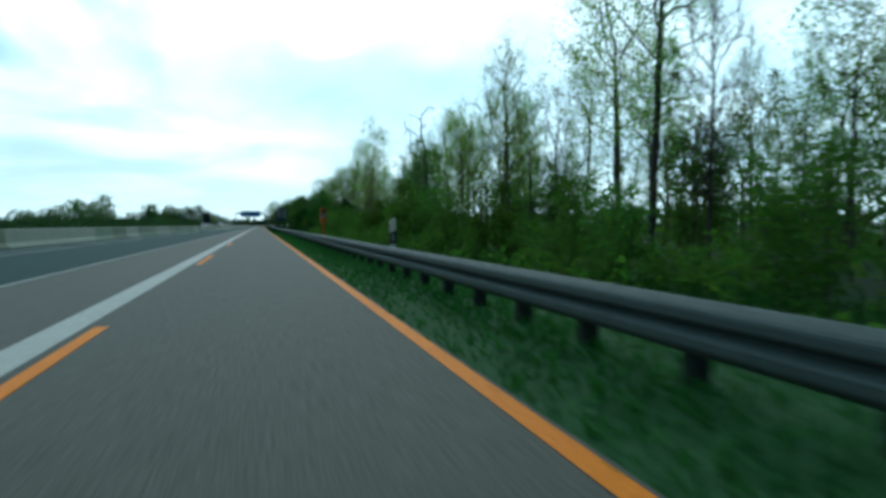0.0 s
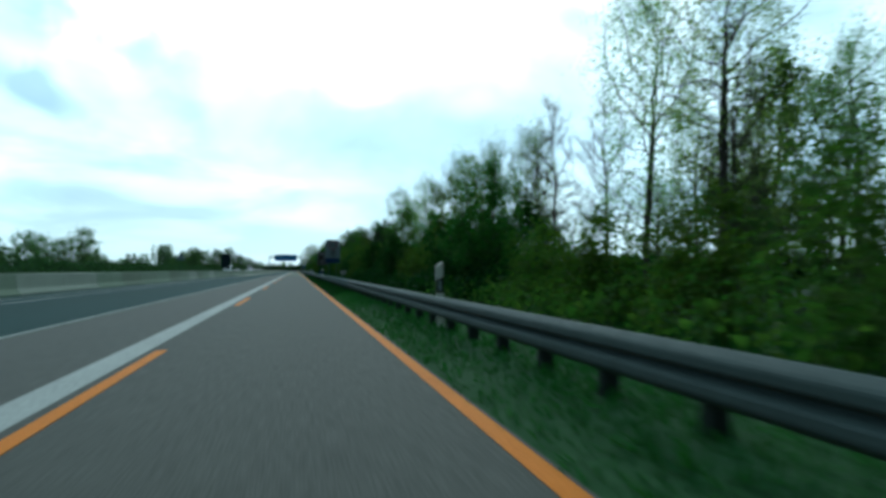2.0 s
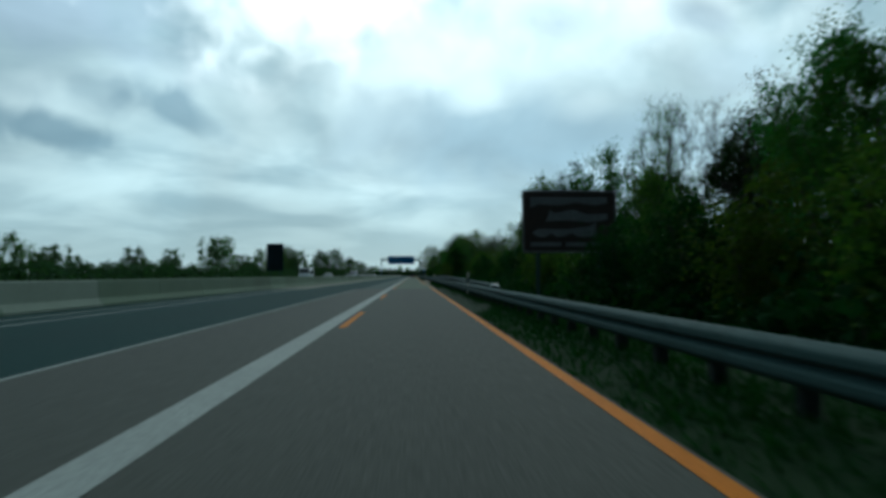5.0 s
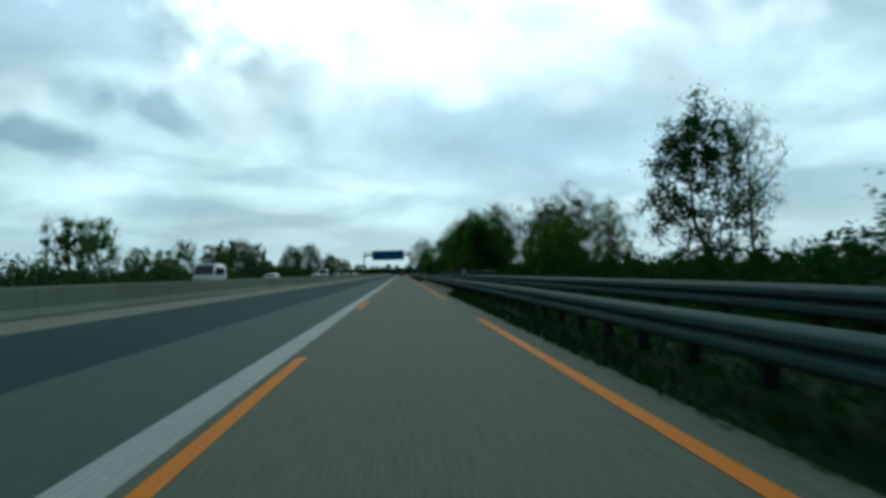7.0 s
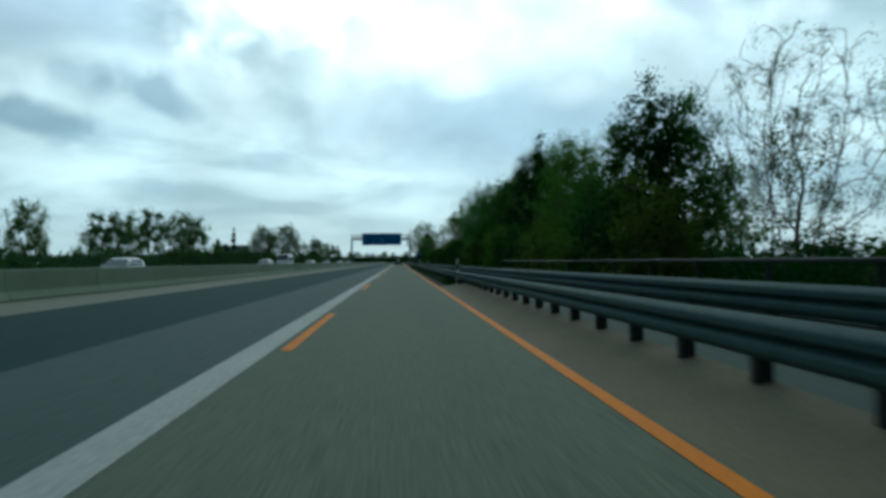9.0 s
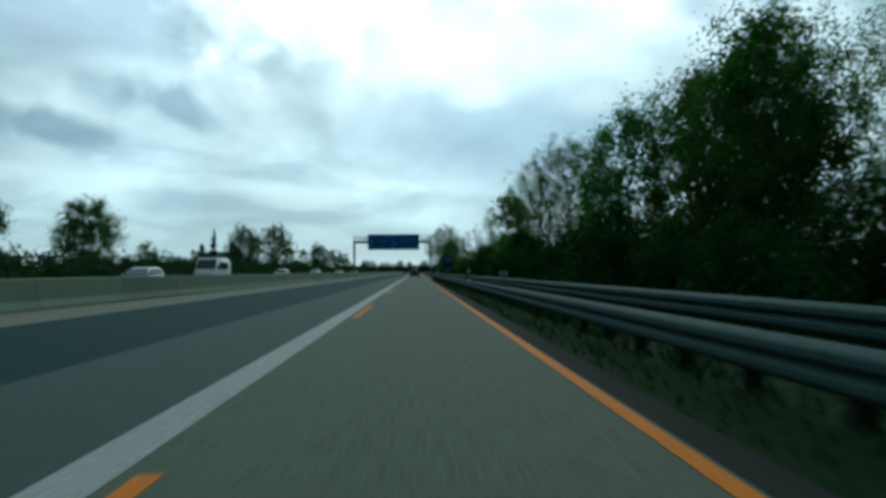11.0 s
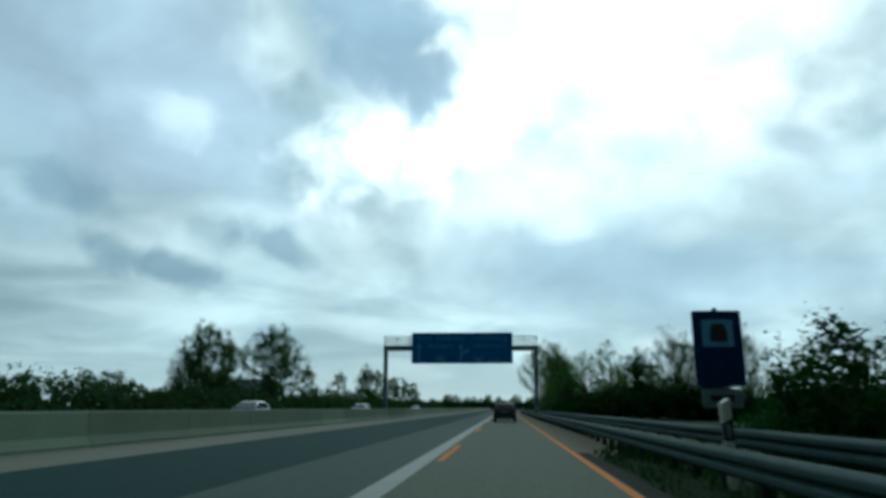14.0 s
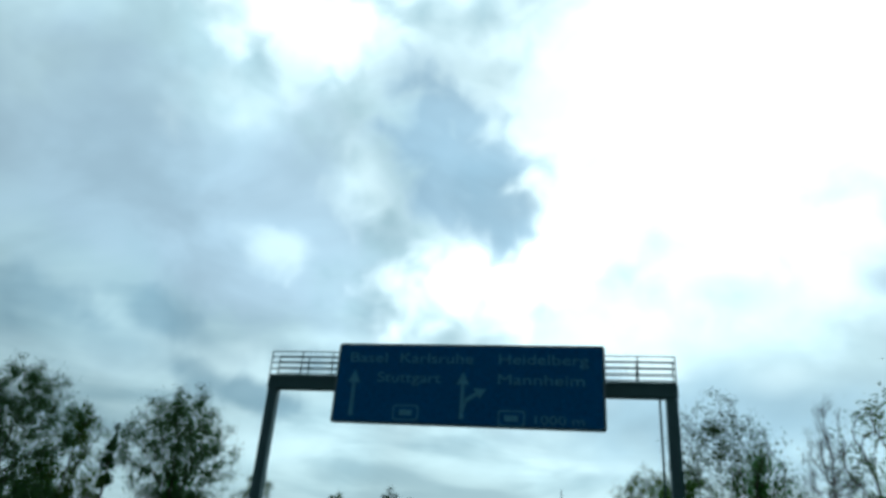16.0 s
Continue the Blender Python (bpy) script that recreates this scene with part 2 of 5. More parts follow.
M = dict(
    # one verge grass in dark and bright copies; exposure change is put into colour
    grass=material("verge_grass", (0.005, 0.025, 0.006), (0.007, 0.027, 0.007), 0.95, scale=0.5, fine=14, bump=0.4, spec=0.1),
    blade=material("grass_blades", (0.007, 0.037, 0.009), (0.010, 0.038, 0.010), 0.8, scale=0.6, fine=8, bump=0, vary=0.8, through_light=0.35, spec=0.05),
    grass_bright=material("brightened_verge_grass", (0.016, 0.062, 0.022), (0.022, 0.068, 0.022), 0.95, scale=0.5, fine=14, bump=0.4, spec=0.1),
    blade_bright=material("brightened_grass_blades", (0.020, 0.082, 0.026), (0.028, 0.088, 0.028), 0.8, scale=0.6, fine=8, bump=0, vary=0.6, through_light=0.4, spec=0.05),
    asphalt=material("worn_asphalt", (0.058, 0.063, 0.050), (0.043, 0.047, 0.038), 0.92, scale=0.35, fine=60, bump=0.5, stretch=(1.6, 0.03, 1)),
    fresh=material("fresh_dark_asphalt", (0.005, 0.040, 0.037), (0.004, 0.030, 0.028), 0.92, scale=0.3, fine=60, bump=0.5, stretch=(1.6, 0.03, 1), spec=0.12),
    slab=material("concrete_carriageway", (0.094, 0.117, 0.081), (0.073, 0.093, 0.064), 0.92, scale=0.4, fine=50, bump=0.4, stretch=(1.6, 0.03, 1), spec=0.25),
    lane2=material("greyed_concrete_lane", (0.046, 0.077, 0.066), (0.036, 0.061, 0.052), 0.92, scale=0.4, fine=50, bump=0.4, stretch=(1.6, 0.03, 1), spec=0.25),
    edge=material("pale_edge_strip", (0.149, 0.152, 0.113), (0.113, 0.119, 0.088), 0.95, scale=0.6, fine=40, bump=0.4, stretch=(1, 0.2, 1)),
    grit=material("dark_grit", (0.034, 0.040, 0.034), (0.021, 0.027, 0.022), 0.97, scale=0.8, fine=45, bump=0.9, spec=0.05),
    gravel=material("gravel_verge", (0.167, 0.151, 0.107), (0.109, 0.101, 0.070), 0.97, scale=0.8, fine=45, bump=0.9, spec=0.1),
    white=material("worn_white_paint", (0.324, 0.344, 0.316), (0.225, 0.242, 0.223), 0.8, scale=1.2, fine=35, bump=0.3, stretch=(1, 0.3, 1)),
    orange=material("orange_marking_tape", (0.629, 0.188, 0.005), (0.468, 0.136, 0.005), 0.7, scale=1.0, fine=30, bump=0.2, spec=0.08),
    concrete=material("barrier_concrete", (0.143, 0.189, 0.133), (0.097, 0.132, 0.090), 0.9, scale=0.5, fine=25, bump=0.4, vary=0.5, spec=0.2),
    new_concrete=material("fresh_pale_concrete", (0.231, 0.276, 0.224), (0.176, 0.210, 0.170), 0.9, scale=0.5, fine=25, bump=0.4, vary=0.3, spec=0.2),
    signback=material("dark_sign_back", (0.016, 0.034, 0.044), (0.012, 0.026, 0.034), 0.7, scale=1, fine=9, bump=0.02, spec=0.1),
    tiles=material("dark_roof_tiles", (0.045, 0.068, 0.085), (0.032, 0.050, 0.064), 0.8, scale=0.6, fine=4, bump=0.3),
    plaster=material("grey_house_plaster", (0.26, 0.27, 0.25), (0.20, 0.21, 0.195), 0.9, scale=0.3, fine=6, bump=0.2),
    zinc=material("weathered_zinc", (0.042, 0.088, 0.086), (0.028, 0.060, 0.059), 0.75, 0.05, scale=1.5, fine=25, bump=0.1, vary=0.15, spec=0.08),
    # lighter copy of the rail zinc; brighter exposure near the start painted in
    zinc_light=material("brightened_zinc", (0.060, 0.088, 0.086), (0.042, 0.064, 0.062), 0.75, 0.05, scale=1.5, fine=25, bump=0.1, vary=0.15, spec=0.1),
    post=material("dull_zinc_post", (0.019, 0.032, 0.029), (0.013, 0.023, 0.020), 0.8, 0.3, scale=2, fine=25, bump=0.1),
    steel=material("gantry_steel", (0.095, 0.180, 0.195), (0.070, 0.135, 0.145), 0.6, 0.2, scale=1, fine=20, bump=0.1),
    bark=material("bark", (0.056, 0.054, 0.045), (0.031, 0.030, 0.025), 0.95, scale=2, fine=18, bump=0.8, stretch=(1, 1, 0.3)),
    twig=material("grey_twig", (0.058, 0.053, 0.047), (0.035, 0.032, 0.029), 0.95, scale=2, fine=18, bump=0.4, spec=0.1),
    leaf=material("spring_leaf", (0.035, 0.120, 0.025), (0.023, 0.089, 0.018), 0.75, scale=0.6, fine=5, bump=0, vary=0.9, through_light=0.32, spec=0.05),
    # deep green darkened further: the wood's shade is put into this leaf colour
    leaf2=material("shaded_deep_green_leaf", (0.009, 0.045, 0.010), (0.007, 0.033, 0.009), 0.75, scale=0.6, fine=5, bump=0, vary=0.7, through_light=0.32, spec=0.05),
    leaf3=material("olive_leaf", (0.056, 0.104, 0.018), (0.040, 0.078, 0.013), 0.75, scale=0.6, fine=5, bump=0, vary=0.8, through_light=0.32, spec=0.05),
    leaf_light=material("light_green_leaf", (0.076, 0.170, 0.043), (0.052, 0.127, 0.033), 0.75, scale=0.6, fine=5, bump=0, vary=0.9, through_light=0.45, spec=0.05),
    olive_light=material("light_olive_leaf", (0.058, 0.116, 0.028), (0.041, 0.085, 0.021), 0.75, scale=0.6, fine=5, bump=0, vary=0.8, through_light=0.45, spec=0.05),
    # distance haze is put into the next two leaf colours
    far_leaf=material("hazy_green_leaf", (0.062, 0.118, 0.060), (0.046, 0.090, 0.046), 0.8, scale=0.6, fine=5, bump=0, vary=0.7, through_light=0.32, spec=0.04),
    hedge_leaf=material("hazy_grey_green_hedge_leaf", (0.044, 0.090, 0.046), (0.032, 0.068, 0.036), 0.8, scale=0.6, fine=5, bump=0, vary=0.6, through_light=0.3, spec=0.04),
    spring=material("pale_olive_spring_leaf", (0.088, 0.118, 0.046), (0.062, 0.088, 0.034), 0.8, scale=0.6, fine=5, bump=0, vary=0.8, through_light=0.38, spec=0.04),
    sapling=material("fresh_yellow_green_leaf", (0.075, 0.178, 0.039), (0.051, 0.132, 0.027), 0.75, scale=0.6, fine=5, bump=0, vary=0.9, through_light=0.32, spec=0.05),
    # leaf colours lightened to carry the glare veil over the first trees
    early=material("veil_pale_leaf", (0.135, 0.205, 0.082), (0.095, 0.155, 0.060), 0.75, scale=0.6, fine=5, bump=0, vary=0.8, through_light=0.6, spec=0.05),
    early_olive=material("veil_pale_olive_leaf", (0.165, 0.195, 0.078), (0.115, 0.145, 0.058), 0.75, scale=0.6, fine=5, bump=0, vary=0.8, through_light=0.6, spec=0.05),
    early_grey=material("veil_pale_grey_green_leaf", (0.092, 0.150, 0.088), (0.066, 0.113, 0.066), 0.75, scale=0.6, fine=5, bump=0, vary=0.7, through_light=0.55, spec=0.05),
    blossom=material("pale_catkin_leaf", (0.082, 0.157, 0.062), (0.058, 0.113, 0.045), 0.75, scale=0.6, fine=5, bump=0, vary=0.7, through_light=0.32, spec=0.05),
    bud=material("grey_green_buds", (0.055, 0.078, 0.051), (0.036, 0.054, 0.038), 0.8, scale=0.6, fine=5, bump=0, vary=0.5, through_light=0.35, spec=0.06),
    lampglass=material("headlamp_glass", (0.55, 0.58, 0.60), (0.45, 0.48, 0.50), 0.15, scale=3, fine=15, bump=0),
    blue=material("sign_blue", (0.002, 0.150, 0.416), (0.002, 0.125, 0.351), 0.5, scale=0.4, fine=6, bump=0.02, spec=0.12),
    navy=material("sign_dark_blue", (0.005, 0.036, 0.118), (0.004, 0.030, 0.10), 0.5, scale=0.4, fine=6, bump=0.02, spec=0.15),
    signwhite=material("sign_white", (0.20, 0.27, 0.29), (0.16, 0.22, 0.235), 0.5, scale=0.7, fine=9, bump=0.02),
    letter=material("sign_lettering", (0.15, 0.44, 0.66), (0.12, 0.37, 0.56), 0.5, scale=2, fine=9, bump=0, spec=0.1),
    faded=material("faded_sign_drawing", (0.19, 0.205, 0.22), (0.14, 0.155, 0.168), 0.6, scale=2, fine=9, bump=0, spec=0.1),
    red=material("sign_red", (0.22, 0.03, 0.05), (0.17, 0.025, 0.04), 0.5, scale=1, fine=9, bump=0),
    brown=material("sign_brown", (0.040, 0.026, 0.022), (0.03, 0.02, 0.018), 0.5, scale=1, fine=9, bump=0),
    black=material("black_plastic", (0.012, 0.012, 0.012), (0.008, 0.008, 0.008), 0.6, scale=2, fine=20, bump=0.05),
    phone=material("orange_enamel", (0.682, 0.123, 0.018), (0.550, 0.095, 0.015), 0.65, scale=1.5, fine=12, bump=0.03, spec=0.08),
    plastic=material("white_post_plastic", (0.62, 0.64, 0.58), (0.50, 0.53, 0.47), 0.6, scale=3, fine=20, bump=0.03),
    carpaint=material("dark_blue_paint", (0.012, 0.016, 0.024), (0.010, 0.013, 0.02), 0.3, 0.2, scale=1, fine=8, bump=0),
    whitecar=material("white_car_paint", (0.62, 0.65, 0.66), (0.55, 0.58, 0.6), 0.35, scale=1, fine=8, bump=0),
    silver=material("silver_paint", (0.34, 0.37, 0.38), (0.30, 0.32, 0.34), 0.35, 0.4, scale=1, fine=8, bump=0),
    glass=material("dark_window", (0.018, 0.024, 0.028), (0.014, 0.02, 0.022), 0.12, scale=1, fine=8, bump=0, spec=0.5),
    tail=material("tail_light", (0.16, 0.012, 0.012), (0.12, 0.01, 0.01), 0.25, scale=4, fine=20, bump=0),
    tyre=material("tyre", (0.015, 0.015, 0.015), (0.011, 0.011, 0.011), 0.85, scale=4, fine=30, bump=0.1),
    alloy=material("alloy", (0.30, 0.31, 0.32), (0.24, 0.25, 0.26), 0.4, 0.7, scale=4, fine=20, bump=0),
)


# ---- mesh helpers ----
def mesh(name, verts, faces, mat, smooth=False):
    me = bpy.data.meshes.new(name)
    me.from_pydata(verts, [], faces)
    me.materials.append(mat)
    if smooth:
        me.polygons.foreach_set("use_smooth", [True] * len(me.polygons))
    me.update()
    return me


def part(name, me, parent, label="", at=None):
    ob = new(name, me)
    ob.parent = parent
    if at is not None:
        ob.matrix_basis = at
    return tagged(ob, label)


def box_bm(x0, x1, y0, y1, z0, z1, bevel=0.0):
    bm = bmesh.new()
    bmesh.ops.create_cube(bm, size=1.0, matrix=Matrix.Translation(((x0 + x1) / 2, (y0 + y1) / 2, (z0 + z1) / 2)) @ Matrix.Diagonal((x1 - x0, y1 - y0, z1 - z0, 1)))
    if bevel:
        bmesh.ops.bevel(bm, geom=bm.edges[:], offset=bevel, segments=2, affect="EDGES")
    return bm


def done(name, bm, mat, smooth=False):
    me = bpy.data.meshes.new(name)
    bmesh.ops.recalc_face_normals(bm, faces=bm.faces[:])
    bm.to_mesh(me)
    bm.free()
    me.materials.append(mat)
    if smooth:
        me.polygons.foreach_set("use_smooth", [True] * len(me.polygons))
    return me


def box(name, dims, mat, bevel=0.0):
    return done(name, box_bm(*dims, bevel), mat)


def prism(name, outline, y0, y1, mat, axis="y"):
    """Closed outline (x, z) drawn out along y, or (y, z) along x."""
    n = len(outline)
    f = (lambda a, b, c: (a, c, b)) if axis == "y" else (lambda a, b, c: (c, a, b))
    v = [f(a, b, y0) for a, b in outline] + [f(a, b, y1) for a, b in outline]
    bm = bmesh.new()
    vs = [bm.verts.new(p) for p in v]
    for i in range(n):
        j = (i + 1) % n
        bm.faces.new((vs[i], vs[j], vs[n + j], vs[n + i]))
    bm.faces.new(vs[:n])
    bm.faces.new(vs[n:])
    return done(name, bm, mat)


def cyl(name, p0, p1, r0, r1, mat, sides=12, caps=True):
    p0, p1 = Vector(p0), Vector(p1)
    turn = (p1 - p0).to_track_quat("Z", "Y").to_matrix().to_4x4()
    bm = bmesh.new()
    bmesh.ops.create_cone(bm, cap_ends=caps, segments=sides, radius1=r0, radius2=r1, depth=(p1 - p0).length,
                          matrix=Matrix.Translation((p0 + p1) / 2) @ turn)
    return done(name, bm, mat, smooth=False)


def strip(name, x0, x1, y0, y1, z, mat, label, category="road", step=20.0, kind="structure", thick=0.03):
    """A long flat slab of the road's make-up, cut every few metres."""
    ys = np.append(np.arange(y0, y1, step), y1)
    v, f = [], []
    for y in ys:
        v += [(x0, y, z), (x1, y, z)]
    k = len(v)
    v += [(x0, y0, z - thick), (x1, y0, z - thick), (x0, y1, z - thick), (x1, y1, z - thick)]
    for i in range(len(ys) - 1):
        f.append((2 * i, 2 * i + 1, 2 * i + 3, 2 * i + 2))
    f += [(0, k, k + 1, 1), (k - 2, k - 1, k + 3, k + 2)]
    ob = new(name, mesh(name, v, f, mat))
    return tagged(ob, label, category, kind=kind)


# ---- ground and carriageways ----
Y0, Y1, YC = -60.0, 892.0, 185.0      # road's near and far end, and where the concrete begins
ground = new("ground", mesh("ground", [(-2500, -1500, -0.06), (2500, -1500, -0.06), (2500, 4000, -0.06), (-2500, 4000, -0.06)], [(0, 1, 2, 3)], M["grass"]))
tagged(ground, "flat green grassland beyond the motorway", "ground", kind="structure")
strip("road", -4.35, 1.68, Y0, YC, 0.0, M["asphalt"], "worn brownish grey asphalt lanes of the motorway", thick=0.08)
strip("road", -11.3, -4.35, Y0, YC, 0.0, M["fresh"], "dark bluish fresh asphalt lane of the motorway", thick=0.08)
strip("road", -1.95, 1.62, YC, Y1, 0.0, M["slab"], "pale beige concrete lane of the motorway", thick=0.08)
strip("road", -4.15, -1.95, YC, Y1, 0.0, M["lane2"], "greyed concrete strip beside the lane line", thick=0.08)
strip("road", -8.5, -4.15, YC, Y1, 0.0, M["fresh"], "dark bluish asphalt overtaking lane", thick=0.08)
strip("road", -11.3, -8.5, YC, Y1, 0.0, M["edge"], "pale sandy edge strip before the median barrier", thick=0.08)
strip("road", -27.0, -16.0, Y0, Y1, -0.01, M["asphalt"], "asphalt of the oncoming carriageway", thick=0.06)
def ramp(prof, y0, y1, mat, label, category):
    """A long verge of one cross-section (x, z), a little uneven, that sinks away at its ends."""
    ys = np.arange(y0, y1 + 0.1, 2.0)
    k = len(prof)
    v = [(x + (random.uniform(-0.03, 0.03) if i else 0), y, -0.03 + (z + 0.03 + (random.uniform(-0.012, 0.012) if i else 0)) * min(1.0, (y - y0 + 0.3) / 5, (y1 - y + 0.3) / 5)) for y in ys for i, (x, z) in enumerate(prof)]
    f = [(k * j + i, k * j + i + 1, k * j + i + k + 1, k * j + i + k) for j in range(len(ys) - 1) for i in range(k - 1)]
    return tagged(new("pavement", mesh("pavement", v, f, mat, True)), label, category, kind="structure")


ramp([(1.60, -0.004), (1.95, 0.03), (2.30, 0.15), (2.62, 0.20)], 213.5, 264.0, M["gravel"], "pale gritty raised verge beside the concrete lane", "verge")
ramp([(2.60, 0.19), (3.4, 0.17), (4.75, 0.16), (5.6, -0.06)], 214.0, 264.0, M["lane2"], "dark concrete deck of the small bridge between the rails", "bridge deck")
ramp([(1.60, -0.004), (1.90, 0.02), (2.25, 0.12), (2.60, 0.17), (3.4, 0.16), (6.5, -0.08)], 370.0, 620.0, M["gravel"], "pale gritty verge beside the concrete lane", "verge")
strip("pavement", 1.62, 1.95, 262.0, 372.0, -0.004, M["grit"], "narrow dark gritty edge of the lane", "verge", thick=0.06)
strip("pavement", 1.62, 2.05, YC, 214.5, -0.004, M["slab"], "pale concrete edge of the lane", "verge", thick=0.06)

# markings
strip("road_marking", -2.07, -1.70, Y0, 700.0, 0.005, M["white"], "broad worn white lane line", "road marking", thick=0.004)
strip("road_marking", 1.49, 1.64, Y0, 198.0, 0.005, M["orange"], "continuous orange roadworks edge line", "road marking", thick=0.004)
strip("road_marking", 1.44, 1.58, 209.3, 640.0, 0.006, M["orange"], "continuous orange roadworks edge line", "road marking", thick=0.004)
strip("road_marking", -4.42, -4.34, Y0, YC, 0.004, M["white"], "thin pale seam between old and fresh asphalt", "road marking", thick=0.003)
strip("road_marking", -8.98, -8.86, Y0, YC, 0.005, M["white"], "thin white edge line", "road marking", thick=0.004)
strip("road_marking", -10.05, -9.95, Y0, YC, 0.005, M["white"], "thin white line close to the median barrier", "road marking", thick=0.004)
strip("road_marking", -16.6, -16.4, Y0, 700, 0.0, M["white"], "white edge line of the oncoming carriageway", "road marking", thick=0.004)
dash = mesh("orange_dash", [(-0.07, 0, 0), (0.07, 0, 0), (0.07, 6, 0), (-0.07, 6, 0), (-0.07, 0, -0.005), (0.07, 0, -0.005), (0.07, 6, -0.005), (-0.07, 6, -0.005)],
            [(0, 1, 2, 3), (0, 4, 5, 1), (1, 5, 6, 2), (2, 6, 7, 3), (3, 7, 4, 0)], M["orange"])
for y in [19.9 + 17.9 * k for k in range(-3, 9)] + [203.6 + 18.35 * k for k in range(0, 24)] + [185.6]:
    ob = new("orange_dash", dash)
    ob.matrix_basis = pose(-1.53, y, 0.006)
    tagged(ob, "short orange roadworks dash beside the white lane line", "road marking", "orange dashes along the lane line", "structure")


# ---- crash barriers ----
def ease(y, a, b):
    """Rises from 0 to 1 between a and b."""
    return min(1.0, max(0.0, (y - a) / (b - a)))


def guard_rail(label, y0, y1, xs, top, gap, mat="zinc"):
    """Double-wave steel rail on posts; xs(y) gives its line."""
    thing = tagged(new("guard_rail"), label, "guard rail", "guard rails along the motorway")
    half_wave = [(0.0, 0.0), (-0.012, -0.003), (-0.038, -0.018), (-0.064, -0.036), (-0.078, -0.052), (-0.082, -0.068), (-0.082, -0.104), (-0.074, -0.118), (-0.046, -0.134), (-0.016, -0.147), (-0.008, -0.154)]
    wave = half_wave + [(x, -0.31 - z) for x, z in reversed(half_wave)]
    outline = wave + [(x + 0.012, z) for x, z in reversed(wave)]
    beam = prism("rail_section", outline, 0.0, 4.03, M[mat])
    leg = [(0.0, 0), (0.13, 0), (0.13, 0.014), (0.014, 0.014), (0.014, 0.086), (0.13, 0.086), (0.13, 0.10), (0.0, 0.10)]
    bm = bmesh.new()
    lo = [bm.verts.new((x, y, -0.85)) for x, y in leg]
    hi = [bm.verts.new((x, y, -0.06)) for x, y in leg]
    for i in range(8):
        bm.faces.new((lo[i], lo[(i + 1) % 8], hi[(i + 1) % 8], hi[i]))
    bm.faces.new(hi)
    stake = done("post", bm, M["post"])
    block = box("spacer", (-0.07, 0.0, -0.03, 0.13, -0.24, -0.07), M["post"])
    y = y0
    while y < y1:
        turn = math.degrees(math.atan2(xs(y) - xs(y + 4), 4))
        climb = math.degrees(math.atan2(top(y + 4) - top(y), 4))
        part("rail_section", beam, thing, at=pose(xs(y), y, top(y), climb, 0, turn))
        y += 4
    y = y0 + 0.7
    while y < y1:
        p = part("post", stake, thing, at=pose(xs(y) + 0.075, y, top(y)))
        part("spacer", block, p)
        y += gap
    return thing


guard_rail("steel guard rail in brightened grey on short posts in grass", -12, 80, lambda y: 2.4, lambda y: 0.69, 1.33, "zinc_light")
guard_rail("weathered grey steel guard rail on short posts in dark grass", 80, 180, lambda y: 2.4, lambda y: 0.69, 1.33)
guard_rail("weathered grey steel guard rail beside the concrete lane", 180, 480, lambda y: 2.4, lambda y: 0.69 + 0.04 * ease(y, 184, 196) - 0.07 * ease(y, 224, 262), 1.33)
guard_rail("second steel guard rail behind the verge", 154, 480, lambda y: 2.75 + 0.95 * min(1, max(0, (y - 154) / 36)), lambda y: 0.80 + 0.10 * ease(y, 158, 190) - 0.11 * ease(y, 224, 262), 2.0)
endcap = new("rail_end", cyl("rail_end", (2.72, 153.9, 0.60), (2.78, 154.2, 0.66), 0.16, 0.16, M["signwhite"], 14))
tagged(endcap, "rounded pale end piece of the second guard rail", "rail end")

barrier = tagged(new("median_barrier"), "pale concrete safety barrier along the median, stained in sections", "barrier")
nj = [(-0.3, 0), (0.3, 0), (0.3, 0.08), (0.14, 0.30), (0.09, 0.90), (0.07, 0.94), (-0.07, 0.94), (-0.09, 0.90), (-0.14, 0.30), (-0.3, 0.08)]
section = prism("barrier_section", nj, 0.0, 5.97, M["concrete"])
fresh_section = prism("barrier_section", nj, 0.0, 5.97, M["new_concrete"])
for k in range(150):
    part("barrier_section", fresh_section if k in (0, 1, 2, 6, 7, 11, 12, 13, 16, 19, 20, 27, 30) else section, barrier, "pale newer concrete section" if k in (0, 1, 2, 6, 7, 11, 12, 13, 16, 19, 20, 27, 30) else "", at=pose(-11.48, -30 + 6 * k, -0.005))
barrier2 = tagged(new("median_barrier"), "second concrete barrier on the oncoming side of the median", "barrier")
for k in range(120):
    part("barrier_section", section, barrier2, at=pose(-13.4, -30 + 6 * k, -0.005))


# ---- delineator posts ----
def delineator():
    thing = new("delineator_post")
    o = [(-0.06, -0.05), (0.06, -0.05), (0.045, 0.05), (-0.045, 0.05)]

    def slice_(name, z0, z1, z0b, z1b, mat, grow=0.0):
        g = 1 + grow
        v = [(x * g, y * g, z0 if x < 0 else z0b) for x, y in o] + [(x * g, y * g, z1 if x < 0 else z1b) for x, y in o]
        return mesh(name, v, [(0, 1, 5, 4), (1, 2, 6, 5), (2, 3, 7, 6), (3, 0, 4, 7), (4, 5, 6, 7), (3, 2, 1, 0)], mat)

    part("base", slice_("base", -0.08, 0.72, -0.08, 0.72, M["plastic"]), thing)
    part("black_band", slice_("black_band", 0.72, 0.93, 0.72, 0.99, M["black"], 0.01), thing, "slanting black band")
    part("head", slice_("head", 0.93, 1.16, 0.99, 1.22, M["plastic"]), thing)
    part("reflector", box("reflector", (-0.022, 0.022, -0.062, -0.05, 0.76, 0.92), M["signwhite"], 0.004), thing, "pale upright reflector")
    return tagged(thing, "white plastic delineator post with a black band behind the guard rail", "delineator", "delineator posts every fifty metres")


